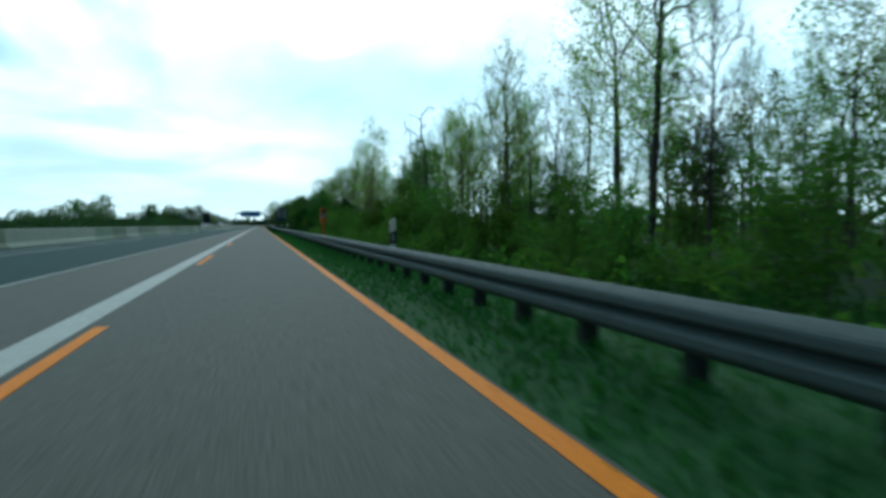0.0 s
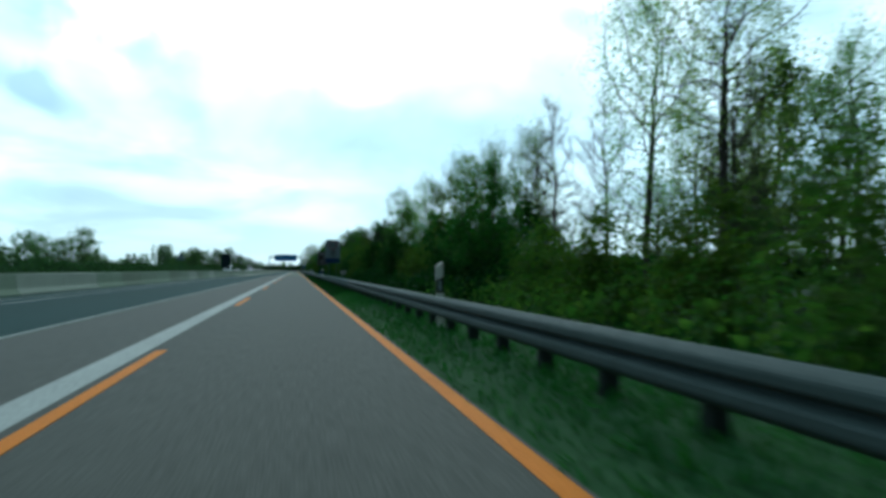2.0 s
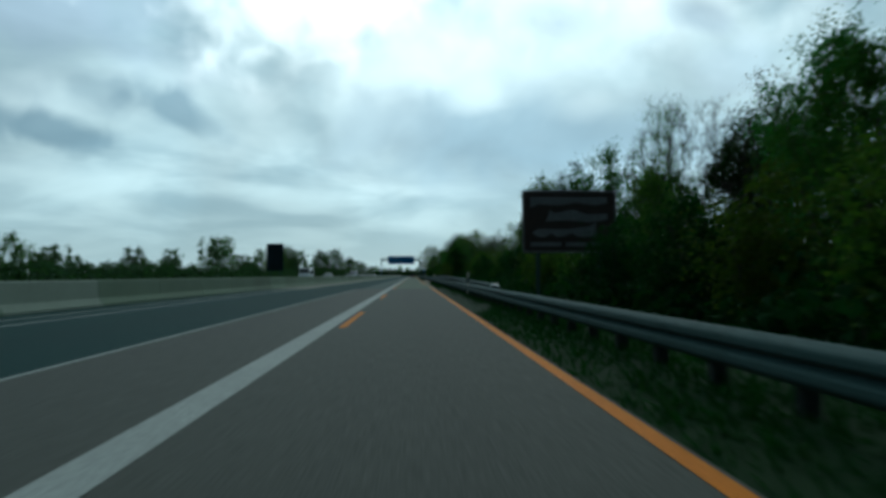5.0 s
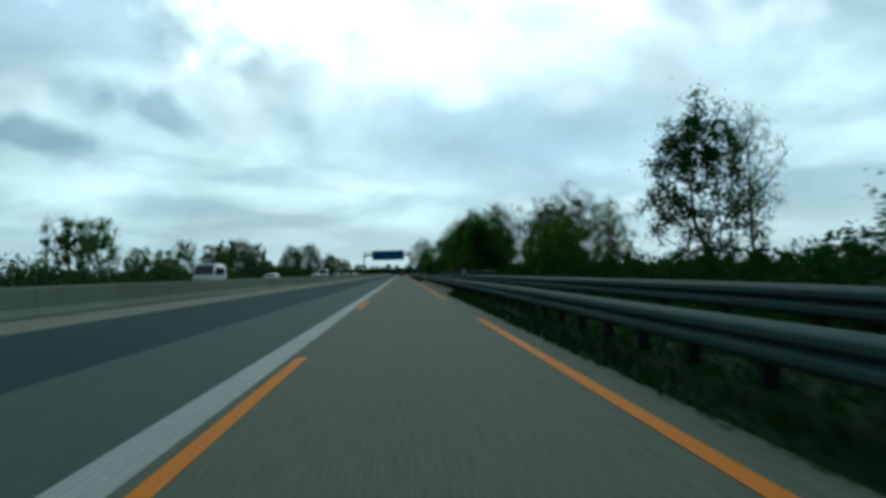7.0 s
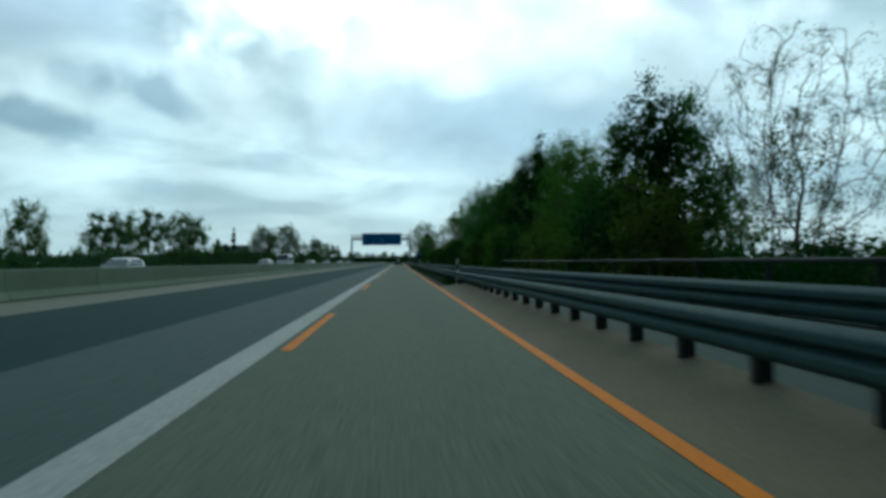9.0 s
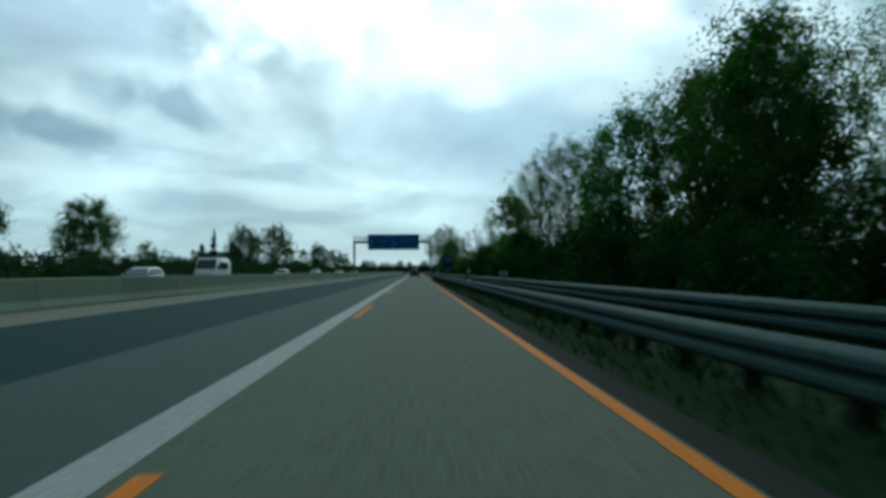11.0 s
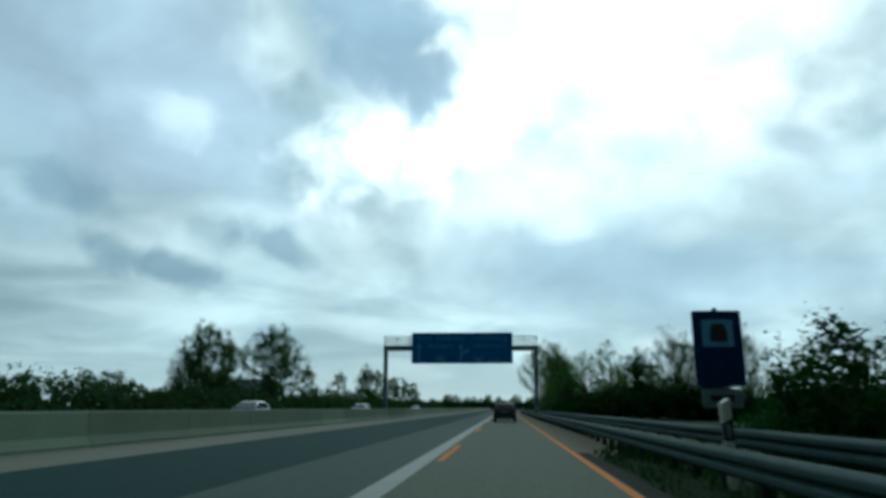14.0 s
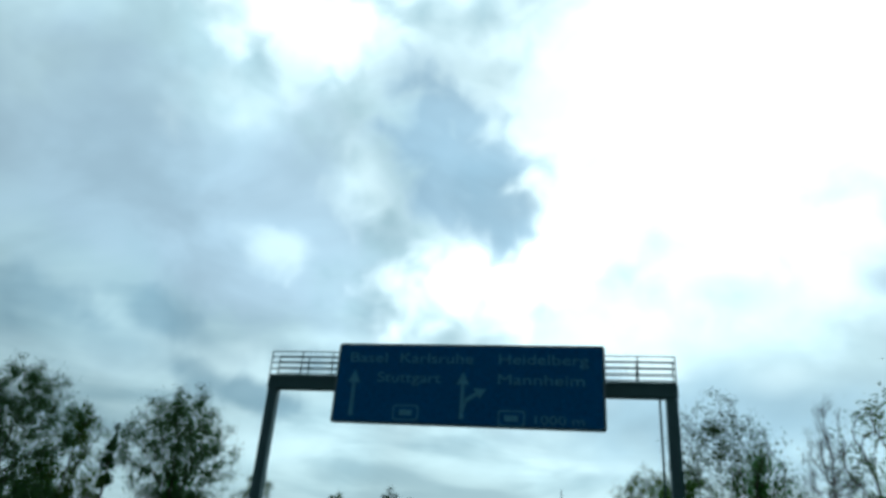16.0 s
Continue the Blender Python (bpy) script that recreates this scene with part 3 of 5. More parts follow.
first = delineator()
first.matrix_basis = pose(2.55, 12.7, 0)
for k in (1, 2, 3, 4, 5, 6, 7, 8, 9):
    copy_thing(first, pose(2.55, 12.7 + 50 * k, 0, 0, random.uniform(-3, 3), random.uniform(-8, 8)))


# ---- signs ----
def letters(name, text, height, x, y, z, parent, mat, width=None):
    cu = bpy.data.curves.new(name, "FONT")
    cu.body, cu.size, cu.extrude = text, 1.0, 0.01
    tmp = new(name, cu)
    me = bpy.data.meshes.new_from_object(tmp.evaluated_get(bpy.context.evaluated_depsgraph_get()))
    bpy.data.objects.remove(tmp)
    xs = [v.co.x for v in me.vertices]
    x0, x1 = min(xs), max(xs)
    k = height / 0.73
    kx = width / (x1 - x0) if width else k
    me.transform(Matrix.Translation((x, y, z)) @ Matrix.Rotation(radians(90), 4, "X") @ Matrix.Diagonal((kx, k, 1, 1)) @ Matrix.Translation((-x0, 0, 0)))
    bm = bmesh.new()
    bm.from_mesh(me)
    todo = set(bm.verts)
    while todo:                                  # every letter becomes a piece of its own
        heap, seen = [todo.pop()], []
        while heap:
            v = heap.pop()
            seen.append(v)
            for e in v.link_edges:
                o = e.other_vert(v)
                if o in todo:
                    todo.remove(o)
                    heap.append(o)
        index = {v: i for i, v in enumerate(seen)}
        faces = {f for v in seen for f in v.link_faces}
        part(name, mesh(name, [tuple(v.co) for v in seen], [[index[v] for v in f.verts] for f in sorted(faces, key=lambda f: f.index)], mat), parent)
    bm.free()


def plate(name, outline, y, mat, parent, label="", thick=0.012):
    return part(name, prism(name, outline, y, y + thick, mat), parent, label)


def rect(x0, x1, z0, z1, r=0.0):
    if not r:
        return [(x0, z0), (x1, z0), (x1, z1), (x0, z1)]
    pts = []
    for cx, cz, a0 in ((x1 - r, z0 + r, -90), (x1 - r, z1 - r, 0), (x0 + r, z1 - r, 90), (x0 + r, z0 + r, 180)):
        pts += [(cx + r * math.cos(radians(a0 + a)), cz + r * math.sin(radians(a0 + a))) for a in (0, 30, 60, 90)]
    return pts


def ring(name, cx, cz, r0, r1, y, mat, parent, n=40):
    v, f = [], []
    for i in range(n):
        a = 2 * math.pi * i / n
        for r in (r0, r1):
            for yy in (y, y + 0.012):
                v.append((cx + r * math.cos(a), yy, cz + r * math.sin(a)))
    for i in range(n):
        a, b = 4 * i, 4 * ((i + 1) % n)
        f += [(a, a + 2, b + 2, b), (a + 2, a + 3, b + 3, b + 2), (a, b, b + 1, a + 1)]
    return part(name, mesh(name, v, f, mat), parent)


# the sign gantry over the carriageway
GY, GX0, GX1, GZ0, GZ1 = 431.40, -10.71, 0.73, 5.91, 9.38
PX0, PX1 = -13.75, 3.28
gantry = tagged(new("sign_gantry"), "grey steel sign gantry with a railed walkway spanning the carriageway", "gantry")
for x in (PX0, PX1):
    part("column", box("column", (x - 0.22, x + 0.22, GY + 0.25, GY + 0.65, -0.1, 7.4), M["steel"], 0.02), gantry)
    part("foot", box("foot", (x - 0.45, x + 0.45, GY, GY + 0.9, -0.1, 0.25), M["concrete"], 0.03), gantry, "concrete footing")
part("crossbeam", box("crossbeam", (PX0 - 0.25, PX1 + 0.25, GY + 0.2, GY + 0.7, 7.38, 7.92), M["steel"], 0.02), gantry)
part("walkway", box("walkway", (PX0 - 0.2, PX1 + 0.2, GY + 0.1, GY + 0.95, 7.925, 7.97), M["steel"]), gantry)
for yy in (GY + 0.13, GY + 0.93):
    for z in (8.22, 8.5, 8.76, 9.02):
        part("rail_bar", cyl("rail_bar", (PX0 - 0.2, yy, z), (PX1 + 0.2, yy, z), 0.025, 0.025, M["zinc"], 6), gantry)
    x = PX0 - 0.18
    while x < PX1 + 0.25:
        part("baluster", cyl("baluster", (x, yy, 7.96), (x, yy, 9.04), 0.028, 0.028, M["zinc"], 6), gantry)
        x += 1.45
for s in (-0.2, 0.2):
    part("ladder_rail", cyl("ladder_rail", (PX1 - 0.45, GY + 0.45 + s, 2.6), (PX1 - 0.45, GY + 0.45 + s, 8.0), 0.025, 0.025, M["zinc"], 6), gantry)
z = 2.8
rung = cyl("rung", (PX1 - 0.45, GY + 0.25, 0), (PX1 - 0.45, GY + 0.65, 0), 0.014, 0.014, M["zinc"], 6)
while z < 7.8:
    part("rung", rung, gantry, at=pose(0, 0, z))
    z += 0.3

board = tagged(new("overhead_sign"), "large blue motorway direction sign with white lettering hung on the gantry", "road sign")
plate("panel", rect(GX0, GX1, GZ0, GZ1, 0.12), GY - 0.06, M["signwhite"], board, "pale rim", 0.06)
plate("face", rect(GX0 + 0.1, GX1 - 0.1, GZ0 + 0.1, GZ1 - 0.1, 0.08), GY - 0.075, M["blue"], board, "blue reflective face", 0.012)
for x in (GX0 + 1.5, (GX0 + GX1) / 2, GX1 - 1.5):
    part("bracket", box("bracket", (x - 0.06, x + 0.06, GY + 0.0, GY + 0.2, GZ0 + 0.2, GZ1 - 0.2), M["steel"]), board)
FY = GY - 0.085
for text, u0, u1, w in (("Basel", 0.052, 0.196, 0.79), ("Karlsruhe", 0.249, 0.526, 0.79), ("Heidelberg", 0.622, 0.943, 0.79),
                        ("Stuttgart", 0.165, 0.408, 0.545), ("Mannheim", 0.621, 0.928, 0.545), ("1000 m", 0.755, 0.925, 0.09)):
    wide = GX1 - GX0
    letters("letter", text, 0.44 if w > 0.2 else 0.36, GX0 + u0 * wide, FY, GZ0 + (w - 0.03) * (GZ1 - GZ0), board, M["letter"], (u1 - u0) * wide)


def at_sign(u, w):
    return GX0 + u * (GX1 - GX0), GZ0 + w * (GZ1 - GZ0)


for u in (0.075, 0.492):
    x, z = at_sign(u, 0.09)
    plate("arrow", [(x - 0.09, z), (x + 0.09, z), (x + 0.07, z + 1.45), (x + 0.27, z + 1.4), (x, z + 1.98), (x - 0.27, z + 1.4), (x - 0.07, z + 1.45)], FY, M["letter"], board)
x, z = at_sign(0.492, 0.09)
plate("arrow_branch", [(x + 0.07, z + 0.45), (x + 0.07, z + 0.25), (x + 0.2, z + 0.7), (x + 0.62, z + 0.98), (x + 0.72, z + 0.85), (x + 1.0, z + 1.25), (x + 0.45, z + 1.28), (x + 0.55, z + 1.12), (x + 0.13, z + 0.85)], FY - 0.014, M["letter"], board)
for u, w0 in ((0.285, 0.14), (0.672, 0.11)):
    x, z = at_sign(u, w0)
    plate("number_shield", rect(x - 0.55, x + 0.55, z - 0.3, z + 0.34, 0.12), FY, M["letter"], board, "white-rimmed route shield")
    plate("shield_face", rect(x - 0.49, x + 0.49, z - 0.24, z + 0.28, 0.1), FY - 0.013, M["blue"], board)
    plate("number_bar", rect(x - 0.28, x + 0.28, z - 0.1, z + 0.14, 0.03), FY - 0.026, M["letter"], board)


def post_pair(thing, xs, y, top, r=0.045):
    for x in xs:
        part("post", cyl("post", (x, y, -0.1), (x, y, top), r, r, M["zinc"], 10), thing)


# no-overtaking sign for lorries
SX, SY = 3.0, 117.2
sign = tagged(new("road_sign"), "tall white no-overtaking sign with a red ring on two posts", "road sign")
post_pair(sign, (SX + 0.35, SX + 1.03), SY + 0.08, 3.98)
plate("panel", rect(SX, SX + 1.38, 2.2, 3.90, 0.06), SY, M["signwhite"], sign, "", 0.03)
plate("foot_panel", rect(SX + 0.02, SX + 1.36, 1.76, 2.19, 0.04), SY, M["navy"], sign, "dark blue lower plate", 0.03)
ring("red_ring", SX + 0.69, 3.42, 0.31, 0.40, SY - 0.013, M["red"], sign)
for cx, cw in ((SX + 0.565, 0.115), (SX + 0.815, 0.115)):
    plate("car_symbol", [(cx - cw, 3.36), (cx + cw, 3.36), (cx + cw, 3.43), (cx + cw * 0.6, 3.46), (cx - cw * 0.6, 3.46), (cx - cw, 3.43)], SY - 0.013, M["black"], sign)
for dims in (rect(SX + 0.30, SX + 1.08, 2.25, 2.27), rect(SX + 0.30, SX + 1.08, 2.98, 3.0), rect(SX + 0.30, SX + 0.32, 2.27, 2.98), rect(SX + 1.06, SX + 1.08, 2.27, 2.98)):
    plate("frame_line", dims, SY - 0.013, M["black"], sign)
plate("lorry_symbol", [(SX + 0.48, 2.78), (SX + 0.92, 2.78), (SX + 0.92, 2.93), (SX + 0.62, 2.93), (SX + 0.60, 2.88), (SX + 0.50, 2.86)], SY - 0.013, M["black"], sign)
plate("bus_symbol", [(SX + 0.44, 2.56), (SX + 0.96, 2.56), (SX + 0.96, 2.64), (SX + 0.90, 2.68), (SX + 0.46, 2.68)], SY - 0.013, M["black"], sign)
plate("trailer_symbol", [(SX + 0.46, 2.35), (SX + 0.78, 2.35), (SX + 0.80, 2.40), (SX + 0.88, 2.38), (SX + 0.98, 2.38), (SX + 0.98, 2.44), (SX + 0.70, 2.44), (SX + 0.56, 2.45)], SY - 0.013, M["black"], sign)
part("cap", box("cap", (SX + 0.55, SX + 0.85, SY + 0.03, SY + 0.12, 3.88, 3.97), M["zinc"], 0.01), sign)

# brown tourist board
BX, BY = 3.35, 151.8
tour = tagged(new("tourist_sign"), "wide dark brown tourist sign with a pale skyline drawing on posts", "road sign")
post_pair(tour, (BX + 0.5, BX + 2.45), BY + 0.09, 3.6, 0.06)
plate("panel", rect(BX, BX + 2.95, 1.78, 3.72, 0.08), BY, M["faded"], tour, "pale rim", 0.03)
plate("face", rect(BX + 0.06, BX + 2.89, 1.84, 3.66, 0.06), BY - 0.012, M["brown"], tour)
plate("hill_drawing", [(BX + 0.25, 3.18), (BX + 0.5, 3.28), (BX + 1.1, 3.24), (BX + 1.7, 3.33), (BX + 2.3, 3.25), (BX + 2.65, 3.32), (BX + 2.65, 3.5), (BX + 0.25, 3.5)], BY - 0.024, M["faded"], tour)
plate("castle_drawing", [(BX + 0.72, 2.75), (BX + 1.4, 2.78), (BX + 2.1, 2.72), (BX + 2.66, 2.8), (BX + 2.66, 2.98), (BX + 2.0, 2.97), (BX + 1.6, 3.12), (BX + 1.0, 3.0), (BX + 0.86, 3.1), (BX + 0.8, 2.9)], BY - 0.024, M["faded"], tour)
plate("bridge_drawing", [(BX + 0.3, 2.4), (BX + 0.45, 2.27), (BX + 0.7, 2.26), (BX + 0.9, 2.36), (BX + 1.1, 2.26), (BX + 1.35, 2.3), (BX + 1.55, 2.38), (BX + 1.75, 2.27), (BX + 2.3, 2.27),
                         (BX + 2.3, 2.72), (BX + 2.1, 2.6), (BX + 1.4, 2.5), (BX + 0.5, 2.52)], BY - 0.024, M["faded"], tour)
for a, b in ((0.25, 1.2), (1.35, 2.65)):
    plate("writing_bar", rect(BX + a, BX + b, 1.97, 2.1), BY - 0.024, M["faded"], tour)

# blue service sign with a white plate below
NX, NY = 3.62, 368.0
serv = tagged(new("service_sign"), "upright blue service sign with a pictogram and white plate", "road sign")
post_pair(serv, (NX + 0.47,), NY + 0.07, 3.08, 0.05)
plate("panel", rect(NX, NX + 0.95, 1.52, 3.02, 0.05), NY, M["navy"], serv, "dark blue panel", 0.03)
plate("picture_field", rect(NX + 0.18, NX + 0.78, 2.30, 2.84, 0.02), NY - 0.012, M["letter"], serv)
plate("pictogram", [(NX + 0.33, 2.40), (NX + 0.66, 2.40), (NX + 0.66, 2.6), (NX + 0.6, 2.76), (NX + 0.38, 2.76), (NX + 0.33, 2.6)], NY - 0.024, M["brown"], serv)
plate("distance_plate", rect(NX + 0.1, NX + 0.86, 1.12, 1.48, 0.03), NY, M["signwhite"], serv, "white distance plate", 0.025)
plate("writing_bar", rect(NX + 0.25, NX + 0.70, 1.24, 1.36), NY - 0.012, M["black"], serv)

# small plates on the rails
km = tagged(new("kilometre_plate"), "small white kilometre plate on a thin post behind the guard rail", "road sign", "small kilometre plates")
part("post", cyl("post", (0, 0.02, -0.1), (0, 0.02, 1.0), 0.02, 0.02, M["zinc"], 8), km)
plate("panel", rect(-0.15, 0.15, 0.92, 1.09, 0.02), 0, M["plastic"], km, "", 0.01)
plate("number_bar", rect(-0.09, 0.09, 0.98, 1.03), -0.011, M["black"], km)
km.matrix_basis = pose(3.0, 303.1, 0)
copy_thing(km, pose(2.85, 90.2, -0.05))
bl = tagged(new("rail_plate"), "small dark blue plate on a stake behind the guard rail", "road sign")
part("stake", cyl("stake", (3.1, 129.05, -0.1), (3.1, 129.05, 0.8), 0.025, 0.025, M["zinc"], 8), bl)
plate("panel", rect(2.82, 3.38, 0.66, 0.94, 0.02), 128.98, M["navy"], bl, "", 0.02)
back = tagged(new("road_sign"), "dark back of a tall oncoming road sign on two posts", "road sign")
post_pair(back, (-14.6, -13.6), 201.35, 4.3, 0.05)
plate("panel", rect(-14.95, -13.25, 1.55, 4.35, 0.06), 201.2, M["signback"], back, "", 0.03)
for z in (2.0, 3.9):
    part("bracket", box("bracket", (-14.8, -13.4, 201.16, 201.2, z, z + 0.06), M["post"]), back)
trib = tagged(new("warning_sign"), "dark back of a triangular warning sign on a post", "road sign")
post_pair(trib, (-15.4,), 152.2, 3.3)
plate("panel", [(-16.05, 2.45), (-14.75, 2.45), (-15.4, 3.55)], 152.1, M["steel"], trib, "grey-green reverse of the triangle", 0.03)

# emergency telephone
tel = tagged(new("emergency_telephone"), "bright orange emergency telephone with a rounded hood on a slim post", "emergency telephone")
TX, TY = 3.95, 42.75
part("pole", box("pole", (TX - 0.055, TX + 0.055, TY - 0.05, TY + 0.06, -0.1, 1.26), M["phone"], 0.012), tel)
arch = [(TX + 0.17 * math.cos(radians(a)), 1.95 + 0.16 * math.sin(radians(a))) for a in range(0, 181, 15)]
case = part("housing", prism("housing", [(TX - 0.17, 1.27), (TX - 0.14, 1.22), (TX + 0.14, 1.22), (TX + 0.17, 1.27)] + arch, TY - 0.12, TY + 0.17, M["phone"]), tel)
hole = [(TX + 0.135 * math.cos(radians(a)), 1.92 + 0.155 * math.sin(radians(a))) for a in range(0, 181, 15)]
# flat dark plate stands in for the hollow's shade; nothing is cut out
part("hood_opening", prism("hood_opening", [(TX - 0.135, 1.80), (TX + 0.135, 1.80)] + hole, TY - 0.124, TY - 0.1, M["brown"]), case, "dark plate painting the shaded hollow under the rounded hood")
for a in range(0, 180, 15):
    p0, p1 = [(TX + 0.16 * math.cos(radians(b)), 1.94 + 0.165 * math.sin(radians(b))) for b in (a, a + 15)]
    q0, q1 = [(TX + 0.135 * math.cos(radians(b)), 1.92 + 0.155 * math.sin(radians(b))) for b in (a, a + 15)]
    part("hood_rim", prism("hood_rim", [q0, q1, p1, p0], TY - 0.24, TY - 0.12, M["phone"]), case)
part("notice", box("notice", (TX - 0.125, TX + 0.125, TY - 0.128, TY - 0.118, 1.50, 1.79), M["signwhite"], 0.003), case, "white notice with a dark handset symbol")
plate("handset_symbol", [(TX - 0.05, 1.72), (TX + 0.03, 1.73), (TX + 0.07, 1.66), (TX + 0.04, 1.57), (TX - 0.04, 1.55), (TX - 0.03, 1.59), (TX + 0.02, 1.61), (TX + 0.03, 1.66), (TX - 0.03, 1.69)], TY - 0.133, M["black"], case, "", 0.006)

# railing of the small bridge
fence = tagged(new("bridge_railing"), "dark steel railing of a small bridge behind the guard rails", "railing")
for z in (1.08, 0.75, 0.42):
    part("rail_bar", cyl("rail_bar", (4.5, 216, z), (4.5, 262, z), 0.03, 0.03, M["post"], 6), fence)
stake = cyl("railing_post", (4.5, 0, -0.1), (4.5, 0, 1.1), 0.035, 0.035, M["post"], 6)
for k in range(24):
    part("railing_post", stake, fence, at=pose(0, 216 + 2 * k, 0))

# low grassy bank that carries the guard rails
def bank_of_grass(y0, y1, x0, label, mat):
    prof = [(x0, -0.02), (x0 + 0.25, 0.06), (2.35, 0.16), (3.0, 0.17), (4.5, 0.08), (6.5, -0.07)]
    ys = np.arange(y0, y1 + 0.1, 2.0)
    ease2 = lambda y, z: z if y1 - 6 > y > y0 + 6 or y < 0 else -0.02 + (z + 0.02) * min(1.0, (y - y0 + 0.4) / 6 if y0 > 190 else 1.0, (y1 - y + 0.4) / 6 if y1 > 190 else 1.0)
    v = [(x + (random.uniform(-0.04, 0.04) if 0 < i else 0), y, ease2(y, z + (random.uniform(-0.02, 0.02) if 0 < i < 5 else 0))) for y in ys for i, (x, z) in enumerate(prof)]
    f = [(6 * j + i, 6 * j + i + 1, 6 * j + i + 7, 6 * j + i + 6) for j in range(len(ys) - 1) for i in range(5)]
    return tagged(new("verge", mesh("verge", v, f, mat, True)), label, "verge", kind="structure")


# brightened copy up to y = 80, dark copy beyond: painted brightness
bank_of_grass(-40, 80, 1.66, "low bank of grass in brightened green beside the asphalt", M["grass_bright"])
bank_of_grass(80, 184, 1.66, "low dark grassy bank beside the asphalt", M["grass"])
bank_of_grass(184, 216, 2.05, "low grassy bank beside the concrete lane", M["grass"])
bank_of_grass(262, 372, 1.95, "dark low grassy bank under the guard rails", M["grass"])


# ---- vehicles ----
def wheel_set(thing, xs, ys, r):
    for x in xs:
        for y in ys:
            s = 1 if x > 0 else -1
            w = part("wheel", cyl("tyre", (x - 0.1, y, r), (x + 0.1, y, r), r, r, M["tyre"], 24), thing)
            part("rim", cyl("rim", (x + s * 0.085, y, r), (x + s * 0.112, y, r), r * 0.66, r * 0.6, M["alloy"], 16), w)


def loft(name, slices, mat):
    """Skin through cross-sections (y, [(half width, z), ...]) mirrored about x = 0."""
    bm = bmesh.new()
    rows = []
    for y, sec in slices:
        ring_ = [bm.verts.new((x, y, z)) for x, z in sec] + [bm.verts.new((-x, y, z)) for x, z in reversed(sec)]
        rows.append(ring_)
    n = len(rows[0])
    for a, b in zip(rows, rows[1:]):
        for i in range(n):
            j = (i + 1) % n
            bm.faces.new((a[i], a[j], b[j], b[i]))
    bm.faces.new(rows[0])
    bm.faces.new(rows[-1])
    return done(name, bm, mat, True)


def hatchback(label, paint, tall=1.0):
    """A five-door estate, its tail at y = 0 and its nose at y = 4.4."""
    car = tagged(new("car"), label, "car")
    hull = []
    for y, w, lo, waist in ((0.0, 0.72, 0.42, 0.86), (0.06, 0.84, 0.34, 0.93), (0.35, 0.88, 0.24, 0.97), (1.4, 0.90, 0.20, 0.95), (2.9, 0.90, 0.20, 0.93), (3.7, 0.87, 0.22, 0.84), (4.25, 0.76, 0.28, 0.70), (4.4, 0.55, 0.36, 0.60)):
        hull.append((y, [(w * 0.86, lo), (w * 0.97, lo + 0.12), (w, (lo + waist) / 2), (w * 0.96, waist - 0.05), (w * 0.88, waist)]))
    part("body", loft("body", hull, paint), car)
    cabin = []
    for y, w, z in ((0.12, 0.74, 0.96), (0.42, 0.70, 1.36), (0.75, 0.67, 1.44), (1.7, 0.67, 1.46), (2.3, 0.66, 1.40), (3.15, 0.72, 0.95)):
        z = 0.9 + (z - 0.9) * tall
        cabin.append((y, [(0.84, 0.86), (0.80, 0.90 + 0.2 * (z - 0.9)), (w + 0.03, 0.9 + 0.85 * (z - 0.9)), (w * 0.85, z)]))
    part("cabin", loft("cabin", cabin, paint), car)
    top = 0.9 + 0.5 * tall
    part("rear_window", mesh("rear_window", [(-0.66, 0.125, 1.0), (0.66, 0.125, 1.0), (0.58, 0.37, top - 0.06), (-0.58, 0.37, top - 0.06), (-0.64, 0.165, 0.99), (0.64, 0.165, 0.99), (0.56, 0.41, top - 0.06), (-0.56, 0.41, top - 0.06)],
                             [(0, 1, 2, 3), (0, 3, 7, 4), (1, 5, 6, 2), (3, 2, 6, 7), (0, 4, 5, 1)], M["glass"]), car, "dark rear window")
    for s in (-1, 1):
        part("side_window", mesh("side_window", [(s * 0.835, 0.55, 0.98), (s * 0.835, 2.75, 0.98), (s * 0.73, 2.2, top - 0.04), (s * 0.73, 0.75, top - 0.04), (s * 0.80, 0.55, 0.98), (s * 0.80, 2.75, 0.98), (s * 0.70, 2.2, top - 0.04), (s * 0.70, 0.75, top - 0.04)],
                                 [(0, 1, 2, 3), (0, 4, 5, 1), (1, 5, 6, 2), (2, 6, 7, 3), (3, 7, 4, 0)], M["glass"]), car, "dark side glazing")
        part("tail_light", box("tail_light", (min(s * 0.66, s * 0.85), max(s * 0.66, s * 0.85), -0.005, 0.12, 0.72, 0.98), M["tail"], 0.03), car, "red tail light")
        part("mirror", box("mirror", (min(s * 0.86, s * 1.04), max(s * 0.86, s * 1.04), 2.55, 2.68, 0.95, 1.08), paint, 0.03), car)
    part("bumper", box("bumper", (-0.84, 0.84, -0.06, 0.12, 0.36, 0.62), paint, 0.04), car)
    part("bumper_trim", box("bumper_trim", (-0.42, 0.42, -0.068, 0.0, 0.30, 0.36), M["alloy"], 0.01), car, "pale strip below the bumper")
    np_ = part("number_plate", box("number_plate", (-0.26, 0.26, -0.012, 0.01, 0.70, 0.81), M["signwhite"], 0.003), car)
    part("plate_bar", box("plate_bar", (-0.2, 0.2, -0.016, -0.011, 0.735, 0.775), M["black"]), np_)
